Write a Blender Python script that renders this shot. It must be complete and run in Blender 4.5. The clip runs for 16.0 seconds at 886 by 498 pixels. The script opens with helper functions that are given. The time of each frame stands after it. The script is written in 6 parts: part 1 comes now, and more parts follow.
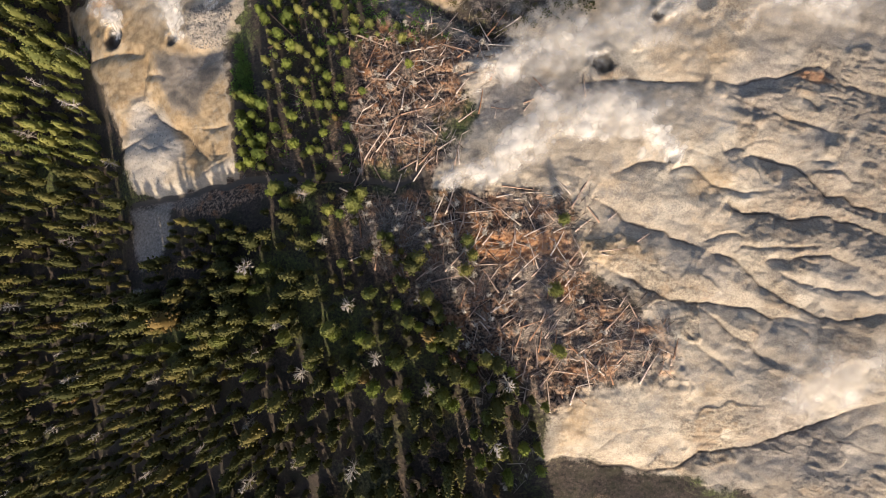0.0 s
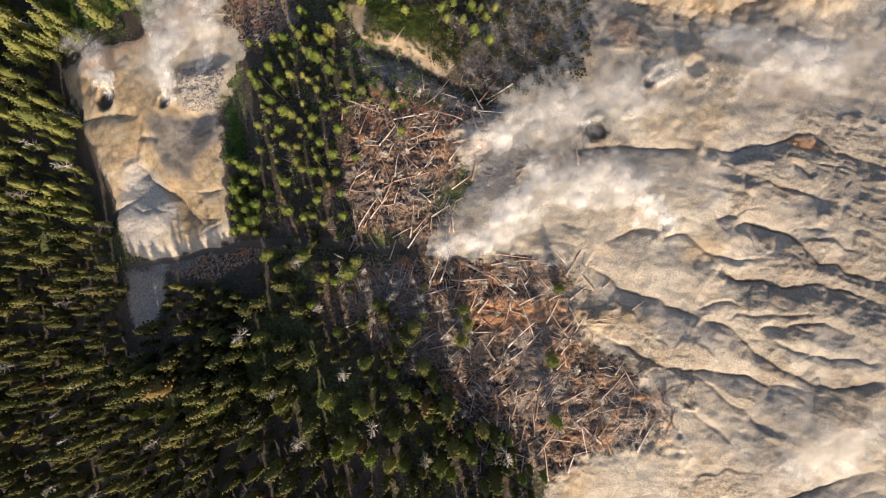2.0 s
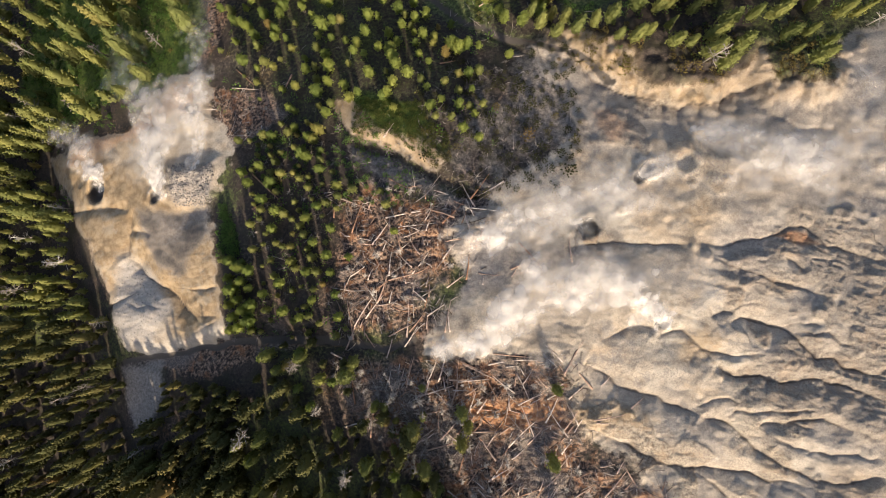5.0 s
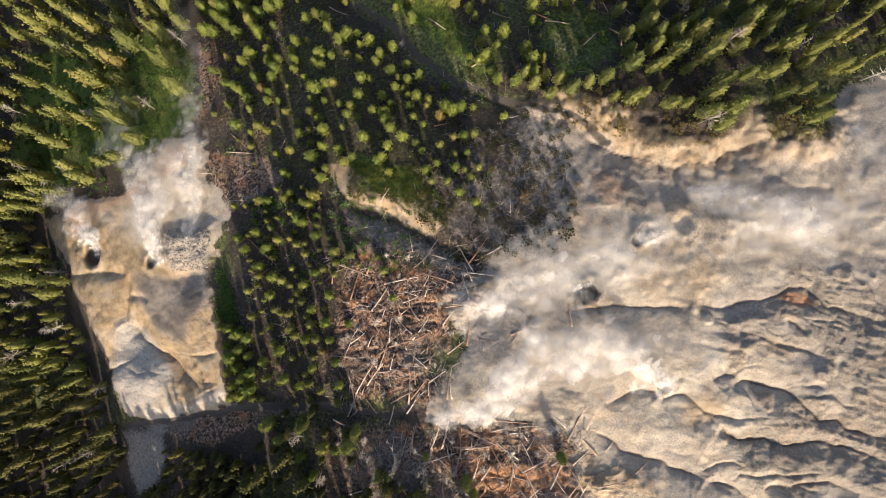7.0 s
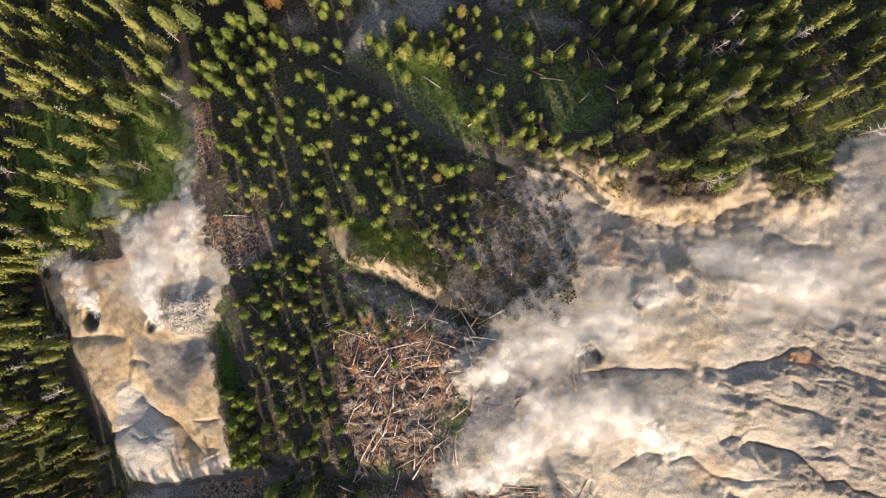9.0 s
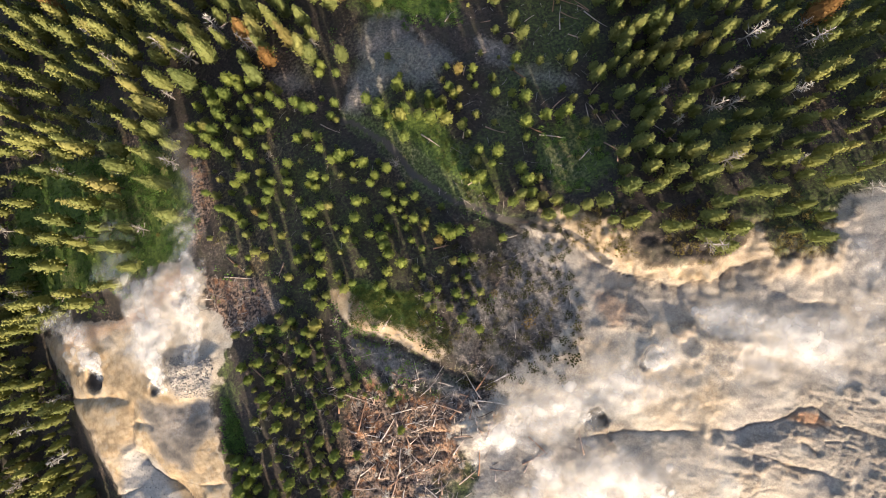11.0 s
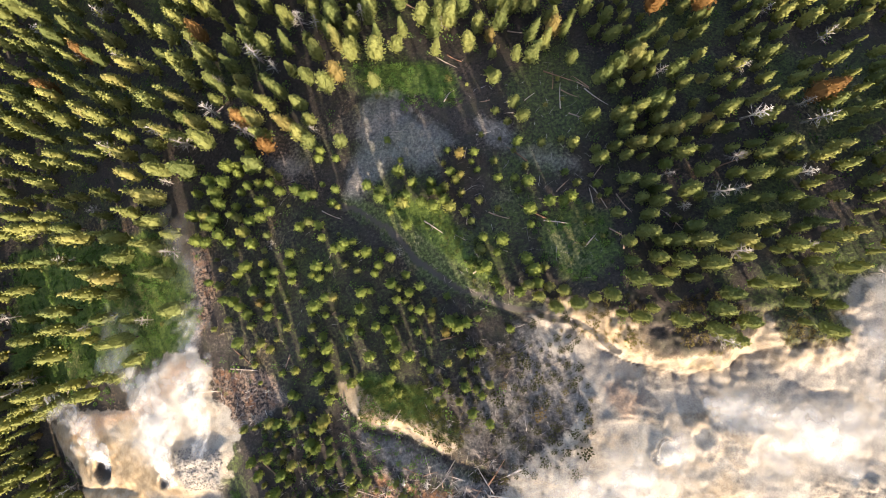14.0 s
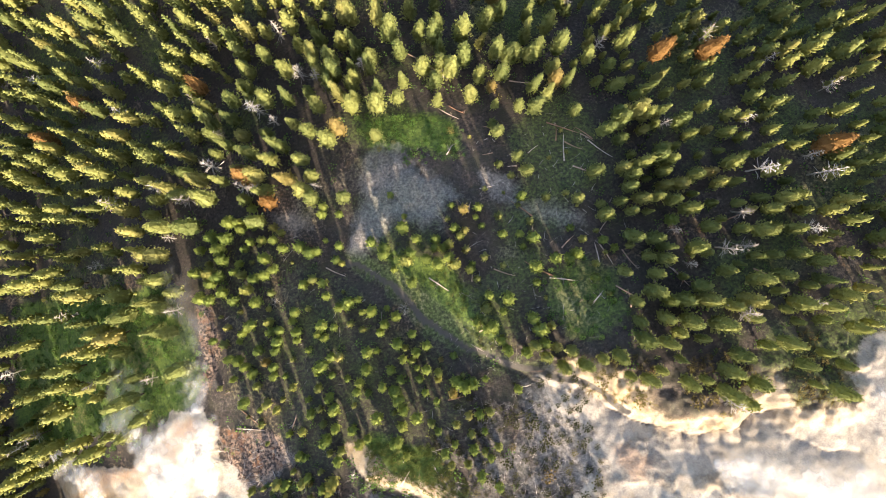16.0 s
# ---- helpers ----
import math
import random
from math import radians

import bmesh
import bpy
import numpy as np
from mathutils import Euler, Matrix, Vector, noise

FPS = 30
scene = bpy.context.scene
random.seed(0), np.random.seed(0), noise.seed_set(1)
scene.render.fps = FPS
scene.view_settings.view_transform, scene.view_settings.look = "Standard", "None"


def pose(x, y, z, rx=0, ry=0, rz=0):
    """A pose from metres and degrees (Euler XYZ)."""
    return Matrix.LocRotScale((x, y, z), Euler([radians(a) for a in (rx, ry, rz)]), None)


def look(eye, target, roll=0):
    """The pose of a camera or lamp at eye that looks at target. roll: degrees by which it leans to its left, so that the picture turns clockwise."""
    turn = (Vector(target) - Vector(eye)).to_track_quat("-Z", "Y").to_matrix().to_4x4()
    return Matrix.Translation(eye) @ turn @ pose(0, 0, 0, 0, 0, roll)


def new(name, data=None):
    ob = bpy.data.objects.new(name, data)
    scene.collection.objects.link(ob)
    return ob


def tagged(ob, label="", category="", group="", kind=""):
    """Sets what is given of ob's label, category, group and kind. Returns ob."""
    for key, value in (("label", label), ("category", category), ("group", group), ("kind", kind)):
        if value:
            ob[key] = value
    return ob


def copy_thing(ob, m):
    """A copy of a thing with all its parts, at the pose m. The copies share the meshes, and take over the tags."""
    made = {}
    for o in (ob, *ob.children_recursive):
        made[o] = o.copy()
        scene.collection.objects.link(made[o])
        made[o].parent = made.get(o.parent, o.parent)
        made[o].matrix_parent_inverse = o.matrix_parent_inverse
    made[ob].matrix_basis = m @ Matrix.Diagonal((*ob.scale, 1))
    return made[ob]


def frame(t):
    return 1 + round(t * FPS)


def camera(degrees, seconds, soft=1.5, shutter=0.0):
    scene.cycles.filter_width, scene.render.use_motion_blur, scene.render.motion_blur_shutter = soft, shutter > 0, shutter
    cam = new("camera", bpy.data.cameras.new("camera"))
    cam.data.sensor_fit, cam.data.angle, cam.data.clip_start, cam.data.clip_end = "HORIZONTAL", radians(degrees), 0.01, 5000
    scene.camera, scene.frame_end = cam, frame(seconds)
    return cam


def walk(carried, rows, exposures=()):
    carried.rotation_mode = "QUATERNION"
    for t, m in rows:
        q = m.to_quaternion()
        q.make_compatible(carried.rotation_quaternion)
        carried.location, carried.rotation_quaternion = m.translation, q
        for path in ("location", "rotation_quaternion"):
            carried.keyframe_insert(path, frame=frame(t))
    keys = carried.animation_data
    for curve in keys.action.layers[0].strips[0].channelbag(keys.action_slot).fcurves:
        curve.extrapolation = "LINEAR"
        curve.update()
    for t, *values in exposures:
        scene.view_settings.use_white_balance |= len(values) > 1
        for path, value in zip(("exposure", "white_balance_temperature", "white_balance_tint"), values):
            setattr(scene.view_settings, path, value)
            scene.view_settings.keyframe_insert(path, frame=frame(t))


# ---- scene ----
cam = camera(72.0, 16.0, soft=0.45)
PATH = [
    (0, 0.00, 0.00, 107.80, 0.000, -0.000, 0.000),
    (1, 0.24, 5.91, 107.85, 0.105, -0.133, -0.397),
    (2, 0.50, 11.83, 107.87, 0.192, -0.257, -0.921),
    (3, 0.78, 17.76, 107.86, 0.263, -0.371, -1.546),
    (4, 1.08, 23.68, 107.81, 0.315, -0.476, -2.247),
    (5.25, 1.47, 31.09, 107.71, 0.357, -0.594, -3.195),
    (6.5, 1.90, 38.50, 107.55, 0.372, -0.696, -4.188),
    (7.5, 2.26, 44.43, 107.39, 0.364, -0.768, -4.991),
    (8.5, 2.65, 50.35, 107.19, 0.338, -0.830, -5.785),
    (10, 3.26, 59.23, 106.84, 0.268, -0.905, -6.934),
    (11.5, 3.93, 68.10, 106.40, 0.158, -0.959, -8.003),
    (12.5, 4.41, 74.00, 106.08, 0.064, -0.983, -8.660),
    (13.5, 4.92, 79.90, 105.71, -0.048, -0.998, -9.268),
    (14.5, 5.44, 85.79, 105.32, -0.178, -1.003, -9.825),
    (15.25, 5.86, 90.20, 105.00, -0.286, -1.000, -10.209),
    (16, 6.29, 94.60, 104.66, -0.404, -0.993, -10.566),
]
walk(cam, [(t, pose(x, y, z, rx, ry, rz)) for t, x, y, z, rx, ry, rz in PATH],
     exposures=[(0, 0.77, 6550, 10), (4, 0.86, 6600, 10), (9, 1.09, 6600, 10), (12.5, 1.54, 6470, 9), (14, 1.77, 6530, 9), (16, 2.20, 6630, 8)])

# ---- light: low sun from the south, clear sky ----
SUN_EL, SUN_AZ = radians(28), radians(169)      # azimuth clockwise from +y
world = bpy.data.worlds.new("sky")
scene.world = world
world.use_nodes = True
wn = world.node_tree.nodes
sky = wn.new("ShaderNodeTexSky")
sky.sky_type, sky.sun_disc = "NISHITA", False
sky.sun_elevation, sky.sun_rotation = SUN_EL, SUN_AZ
sky.air_density, sky.dust_density, sky.ozone_density = 0.85, 3.6, 0.8
world.node_tree.links.new(sky.outputs[0], wn["Background"].inputs[0])
wn["Background"].inputs[1].default_value = 0.138
lamp = bpy.data.lights.new("sun", "SUN")
lamp.energy, lamp.angle, lamp.color = 5.0, radians(0.6), (1.0, 0.83, 0.635)
sun = new("sun", lamp)
sun.matrix_world = look((60 * math.sin(SUN_AZ), 60 * math.cos(SUN_AZ), 60 * math.tan(SUN_EL)), (0, 0, 0))

# ---- numeric helpers ----
rng = np.random.default_rng(7)


def lattice(x, y, seed):
    """Smooth value noise in -1..1."""
    xi, yi = np.floor(x).astype(np.int64), np.floor(y).astype(np.int64)
    u, v = x - xi, y - yi
    u, v = u * u * (3 - 2 * u), v * v * (3 - 2 * v)

    def h(a, b):
        n = (a * 374761393 + b * 668265263 + seed * 974634777) & 0xFFFFFFFF
        n = ((n ^ (n >> 13)) * 1274126177) & 0xFFFFFFFF
        return ((n ^ (n >> 16)) & 0xFFFF) / 32767.5 - 1
    return (h(xi, yi) * (1 - u) + h(xi + 1, yi) * u) * (1 - v) + (h(xi, yi + 1) * (1 - u) + h(xi + 1, yi + 1) * u) * v


def fbm(x, y, size, octaves=4, seed=0):
    total, amp = 0, 1.0
    for k in range(octaves):
        total = total + amp * lattice(x / size * 2 ** k + 17.3 * k, y / size * 2 ** k - 9.1 * k, seed + k)
        amp *= 0.5
    return total / 1.9


def billow(x, y, size, octaves=4, seed=0):
    """Rounded humps with sharp furrows between them."""
    total, amp = 0, 1.0
    for k in range(octaves):
        total = total + amp * np.abs(lattice(x / size * 2 ** k + 5.3 * k, y / size * 2 ** k + 3.1 * k, seed + k))
        amp *= 0.5
    return total


def ridged(x, y, size, octaves=4, seed=0):
    total, amp = 0, 1.0
    for k in range(octaves):
        total = total + amp * (1 - 2 * np.abs(lattice(x / size * 2 ** k + 5.3 * k, y / size * 2 ** k + 3.1 * k, seed + k)))
        amp *= 0.5
    return total / 1.9


def step(a, b, v):
    t = np.clip((v - a) / (b - a), 0, 1)
    return t * t * (3 - 2 * t)


def inside(x, y, poly):
    """Signed distance to a closed outline, positive inside."""
    best, odd = np.full(np.shape(x), 1e9), np.zeros(np.shape(x), bool)
    for (ax, ay), (bx, by) in zip(poly, poly[1:] + poly[:1]):
        ex, ey = bx - ax, by - ay
        t = np.clip(((x - ax) * ex + (y - ay) * ey) / (ex * ex + ey * ey + 1e-9), 0, 1)
        best = np.minimum(best, np.hypot(x - ax - t * ex, y - ay - t * ey))
        if by != ay:
            odd ^= ((ay > y) != (by > y)) & (x < ex * (y - ay) / (by - ay) + ax)
    return np.where(odd, best, -best)


def along(x, y, line):
    """Distance to an open line, the side (positive to the left of its run) and 0..1 along it."""
    best, side, where = np.full(np.shape(x), 1e9), np.ones(np.shape(x)), np.zeros(np.shape(x))
    n = len(line) - 1
    for k, ((ax, ay), (bx, by)) in enumerate(zip(line, line[1:])):
        ex, ey = bx - ax, by - ay
        t = np.clip(((x - ax) * ex + (y - ay) * ey) / (ex * ex + ey * ey + 1e-9), 0, 1)
        d = np.hypot(x - ax - t * ex, y - ay - t * ey)
        near = d < best
        best = np.where(near, d, best)
        side = np.where(near, np.sign(ex * (y - ay) - ey * (x - ax)), side)
        where = np.where(near, (k + t) / n, where)
    return best, side, where


def region(x, y, poly, soft=1.5, wobble=2.0, seed=50):
    return step(-soft, soft, inside(x, y, poly) + wobble * (fbm(x, y, 8.0, 5, seed) + 0.4 * fbm(x, y, 1.5, 3, seed + 9)))


# ---- plan: outlines on the ground ----
WEST_CLAY = [(-88.4, 55.3), (-77.9, 60.1), (-65.4, 59.9), (-56.5, 67.5), (-52.1, 71.7), (-46.0, 70.8), (-43.9, 65.9), (-42.8, 59.8), (-40.7, 54.3), 
    (-40.0, 49.0), (-43.9, 42.5), (-43.1, 35.6), (-42.7, 26.5), (-42.2, 19.8), (-41.8, 15.5), (-51.4, 12.1), (-59.8, 10.7), (-66.2, 12.2), 
    (-70.0, 20.0), (-74.6, 29.8), (-77.2, 38.6), (-81.7, 45.1), (-86.8, 51.9)]
LITTER_W = [(-43.9, 65.9), (-38.9, 65.8), (-32.1, 63.2), (-28.1, 58.7), (-35.7, 54.1), (-41.4, 54.0), (-42.8, 59.8)]
WEST_TAIL = [(-68.3, 8.3), (-57.7, 10.0), (-57.5, 2.9), (-60.8, -2.5), (-65.3, -4.7), (-67.3, 1.6)]
WEST_PATH = [(-45.7, 91.2), (-41.6, 91.1), (-40.4, 81.3), (-42.8, 76.1), (-46.1, 69.2), (-48.1, 70.1), (-45.8, 78.4), (-45.1, 84.6)]
CREEK_MUD = [(-67.3, 10.1), (-56.3, 11.9), (-42.9, 13.7), (-32.9, 14.4), (-18.9, 14.6), (-9.0, 13.0), (-8.0, 11.2), (-18.9, 12.5), (-32.9, 12.1), 
    (-39.1, 9.2), (-45.5, 6.4), (-54.9, 8.2), (-66.5, 8.3)]
GREY_DEAD = [(-18.9, 9.5), (-9.1, 9.9), (2.4, 8.2), (5.3, -2.9), (2.1, -12.1), (-8.2, -10.4), (-15.7, -3.3)]
EDGE_WOODS = [(-16.7, 9.5), (-8.1, -1.0), (-0.9, -9.2), (7.1, -17.0), (14.8, -24.6), (22.4, -26.2), (21.4, -36.2), (14.8, -42.9), (5.0, -23.2), 
    (-8.2, -9.4), (-14.5, 3.1)]
EAST_CLAY = [(21.2, 67.3), (27.6, 69.3), (33.2, 65.9), (38.6, 61.3), (41.9, 57.5), (51.4, 56.0), (57.8, 58.9), (59.7, 62.9), (61.2, 56.5), (70.0, 56.4), 
    (71.5, 59.1), (76.2, 64.5), (88.7, 68.2), (106.9, 60.1), (92.2, -4.8), (87.8, -44.7), (16.5, -37.3), (17.0, -30.1), (23.5, -24.8), 
    (35.6, -21.6), (37.0, -15.9), (31.4, -7.4), (25.3, -4.4), (24.0, 2.3), (21.9, 10.0), (10.5, 11.4), (-1.6, 11.1), (2.1, 18.6), (6.7, 24.4), 
    (4.0, 28.6), (3.4, 32.7), (13.0, 37.7), (10.3, 41.4), (21.8, 45.6), (27.2, 50.2), (26.1, 57.6)]
SCRUB = [(9.7, 67.6), (21.2, 67.3), (28.5, 60.5), (27.2, 50.2), (21.6, 44.6), (13.1, 39.2), (10.3, 41.4), (8.7, 45.7), (4.8, 49.2), (-0.4, 49.7), 
    (5.5, 56.6)]
DEADFALL_N = [(-15.9, 40.4), (1.1, 42.2), (8.0, 38.6), (11.8, 36.2), (4.1, 29.6), (5.6, 23.5), (1.1, 18.7), (-3.3, 15.8), (-12.1, 12.3), (-15.7, 14.5), 
    (-18.3, 19.3), (-16.8, 27.7), (-17.8, 36.2)]
DEADFALL_S = [(-17.2, 11.1), (-8.0, 10.9), (2.4, 10.1), (22.0, 10.5), (25.6, 1.2), (27.3, -5.6), (33.7, -8.9), (39.4, -15.9), (39.3, -22.0), 
    (27.1, -23.5), (21.5, -31.2), (17.7, -31.4), (12.0, -22.8), (2.1, -20.3), (-0.9, -11.2), (-9.2, -3.1), (-16.8, 1.0)]
SCREE = [(-5.1, 115.4), (4.7, 114.2), (11.6, 108.2), (13.5, 103.2), (10.2, 100.4), (6.6, 99.4), (-1.2, 100.4), (-5.2, 97.1), (-10.6, 96.4), 
    (-10.1, 101.5), (-6.0, 106.6), (-4.7, 111.1)]
SCREE_W = [(-26.7, 108.4), (-16.9, 106.2), (-16.4, 101.6), (-21.2, 101.9), (-25.9, 104.6)]
SCREE_E = [(18.3, 107.4), (23.3, 105.2), (26.1, 100.1), (36.2, 95.3), (35.7, 93.3), (24.7, 96.5), (20.3, 101.3)]
STREAM_BED = [(-13.4, 97.5), (-5.7, 94.4), (2.3, 88.0), (10.1, 77.6), (16.4, 72.4), (26.7, 67.8), (24.9, 64.6), (15.5, 68.0), (8.0, 72.2), (1.6, 78.4), 
    (-3.7, 85.7), (-10.7, 92.5)]
GREEN_TERRACE = [(-15.0, 60.3), (-10.4, 61.7), (-1.9, 57.4), (3.0, 52.6), (5.9, 49.1), (4.6, 47.1), (-0.4, 49.7), (-5.6, 52.4), (-13.1, 55.4)]
GREEN_STRIP = [(-43.6, 43.0), (-39.5, 42.1), (-37.4, 35.2), (-37.3, 30.8), (-40.2, 30.3), (-42.4, 35.5)]
GREEN_HOLLOW = [(25.2, 86.6), (34.2, 87.1), (39.5, 83.5), (38.9, 76.9), (32.7, 72.4), (26.7, 72.3), (24.7, 79.8)]
GREEN_NORTH = [(-5.1, 124.2), (3.9, 123.4), (15.0, 119.6), (16.9, 111.9), (12.2, 111.1), (4.8, 114.9), (-3.2, 116.6)]
GREEN_WEST = [(-95.5, 99.3), (-50.9, 96.4), (-46.1, 84.4), (-44.0, 73.7), (-50.4, 68.7), (-69.1, 68.0), (-98.8, 60.5)]
DARK_GAP = [(-57.8, 6.4), (-39.1, 6.4), (-37.3, -2.6), (-43.2, -11.9), (-56.7, -10.2)]
GREEN_MID = [(-38.3, 50.0), (-30.9, 54.5), (-14.5, 50.9), (-7.8, 44.7), (-3.5, 39.9), (-14.4, 39.1), (-23.6, 41.5), (-34.3, 41.3)]
TAN_BANK = [(-6.0, 96.1), (1.2, 94.8), (9.1, 89.0), (12.6, 79.8), (16.5, 72.9), (11.8, 75.7), (6.4, 80.8), (1.2, 88.2), (-2.6, 92.1)]
PALE_W = [(-70.0, 20.0), (-67.5, 14.5), (-64.7, 12.5), (-59.8, 11.1), (-51.4, 12.4), (-42.0, 15.8), (-41.6, 18.1), (-51.2, 14.7), (-59.6, 13.5), 
    (-65.1, 15.8)]
SHADED_MUD_W = [(-62.5, 42.3), (-54.7, 40.9), (-43.7, 42.4), (-43.5, 35.6), (-47.8, 32.9), (-52.2, 26.8), (-56.9, 28.7), (-60.8, 34.1)]
GREY_BAND = [(-15.0, 52.0), (-11.3, 49.9), (-4.9, 47.5), (0.9, 43.5), (12.7, 34.9), (9.3, 35.9), (0.8, 39.4), (-6.3, 42.8), (-13.6, 47.8)]
RED_SOIL = [(4.3, 3.1), (20.9, 3.1), (21.8, -1.8), (12.2, -2.8), (4.3, -0.9)]
RED_RIB = [(58.1, 29.5), (61.4, 30.3), (63.9, 29.5), (65.6, 27.5), (62.8, 27.3), (59.8, 28.7)]
RUST_E = [(30.7, 54.0), (33.6, 54.2), (37.0, 50.2), (34.0, 49.3), (31.3, 51.3)]
ASH_E = [(74.7, 60.4), (86.1, 58.3), (83.6, 47.9), (74.2, 48.7), (71.2, 53.0)]
ASH_E_LOW = [(70.8, 36.3), (80.7, 34.5), (79.6, 28.9), (72.7, 31.4)]
GREY_MID = [(0.5, 17.0), (7.0, 21.5), (17.0, 23.5), (25.0, 26.0), (31.0, 28.6), (23.0, 30.4), (12.0, 31.5), (5.0, 30.0), (6.0, 24.0)]
SHADED_E = [(18.0, 66.6), (27.9, 63.8), (35.8, 56.0), (46.2, 53.2), (52.9, 52.7), (49.2, 48.0), (40.6, 47.9), (31.8, 47.7), (22.0, 47.6), (16.8, 55.4)]
RUST_W = [(-79.5, 59.6), (-66.9, 59.9), (-52.2, 68.2), (-46.7, 69.9), (-48.3, 62.8), (-62.5, 57.2), (-73.2, 54.5), (-84.8, 53.0)]
ASH_W = [(-53.6, 50.2), (-42.8, 51.0), (-43.7, 42.4), (-51.9, 41.9), (-54.5, 45.6)]
ASH_W_LOW = [(-67.5, 32.0), (-59.6, 29.9), (-53.4, 21.0), (-59.6, 12.9), (-67.5, 14.5), (-69.9, 21.2)]
OCHRE_W = [(-88.6, 54.7), (-77.9, 57.5), (-67.1, 52.7), (-53.2, 43.1), (-42.7, 42.4), (-41.8, 26.5), (-42.3, 15.8), (-51.4, 12.4), (-55.0, 17.6), 
    (-61.4, 25.9), (-65.3, 31.9), (-69.1, 21.2), (-73.2, 27.3), (-81.7, 45.1)]

LOW_GROUND = [(-39.0, 51.2), (-15.5, 53.4), (-11.4, 48.6), (1.0, 41.2), (-12.0, 40.1), (-14.0, 15.0), (-41.4, 15.3), (-40.9, 29.8), (-37.0, 31.9)]

MID_GREEN = [(-45.4, 108.4), (-26.2, 102.3), (-17.1, 97.0), (-10.7, 92.5), (-3.2, 82.4), (4.2, 74.8), (8.8, 65.9), (8.9, 55.9), (-15.2, 52.4), 
    (-23.6, 56.3), (-32.4, 60.3), (-38.7, 67.5), (-40.3, 74.4), (-39.7, 88.1), (-45.6, 93.7)]

# ---- ground form ----
def furrows(x, y):
    """Sharp furrows between pillows of clay: the northern bank of each is short and steep, the southern one long."""
    x, y = x + 0.55 * fbm(x, y, 3.2, 4, 11) + 0.15 * fbm(x, y, 0.8, 2, 18), y + 0.55 * fbm(x, y, 3.2, 4, 12) + 0.15 * fbm(x, y, 0.8, 2, 19)
    deep, shaded_seam = np.zeros_like(x), np.zeros_like(x)
    for line, down, wide in FURROWS:
        (x0, y0), (x1, y1), far = np.min(line, 0), np.max(line, 0), 5 * wide
        near = (x > x0 - far) & (x < x1 + far) & (y > y0 - far) & (y < y1 + far)
        d, side, t = along(x[near], y[near], line)
        end = np.sqrt(np.minimum(1, 6 * np.minimum(t, 1 - t)))
        reach = wide * np.where(side > 0, 0.78, 1.05) * (1 + 0.35 * fbm(x[near], y[near], 5, 3, 13))
        deep[near] = np.maximum(deep[near], FURROW_DEPTH * down * end * np.exp(-d / reach))
        # furrow bottoms, for a shallow notch and for painted crack shade
        shaded_seam[near] = np.maximum(shaded_seam[near], end * min(1, 0.35 + 0.25 * down) * step(0.34, 0.08, d))
    return -deep - 0.16 * shaded_seam, shaded_seam


def gully(x, y, line, deep, wide):
    x, y = x + 0.8 * fbm(x, y, 4, 3, 15), y + 0.8 * fbm(x, y, 4, 3, 16)
    d, side, t = along(x, y, line)
    return -deep * np.exp(-(d / wide) ** 2) * np.minimum(1, 10 * np.minimum(t, 1 - t) + 0.1)


def crater(x, y, at, wide, deep, rim):
    d = np.hypot(x - at[0], y - at[1]) * (1 + 0.45 * fbm(x, y, 1.6, 3, 17)) / wide
    return -deep * (1 - step(0.55, 1.0, d)) + rim * np.exp(-((d - 1.15) / 0.35) ** 2)


CREEK = [(-67.3, 9.5), (-56.3, 11.1), (-42.9, 12.9), (-36.6, 14.0), (-18.9, 14.0), (-9.1, 12.0), (-3.7, 14.0)]
NORTH_STREAM = [(-13.6, 96.4), (-3.3, 88.4), (2.0, 80.5), (9.4, 74.0), (16.4, 70.1), (25.3, 66.3), (30.7, 63.7), (34.5, 58.8)]
TERRACE_EDGE = [(13.8, 35.9), (8.1, 39.8), (1.4, 45.5), (-4.7, 49.3), (-11.1, 51.4), (-15.8, 56.8)]
FOREST_EDGE = [(71.7, 60.2), (69.9, 56.2), (61.1, 56.0), (58.1, 60.5), (51.5, 56.5), (42.1, 58.5), (34.1, 65.0), (28.4, 68.1)]
POOLS = [([(-73.5, 47.3)], 2.9, 2.2, 0.4), ([(-57.3, 44.6)], 1.6, 0.7, 0.2), ([(-48.3, 62.8)], 1.5, 0.8, 0.2), ([(28.1, 32.5)], 1.9, 0.9, 0.35), ([(39.1, 42.3)], 1.5, 0.9, 0.5),
         ([(37.5, 40.9)], 1.0, 0.5, 0.3), ([(45.7, 43.6)], 1.9, 0.35, 0.45), ([(47.3, 26.8)], 1.2, -0.4, 0.0), ([(51.5, 25.3)], 1.2, -0.4, 0.0), ([(38.8, 15.5)], 0.9, 0.7, 0.2)]
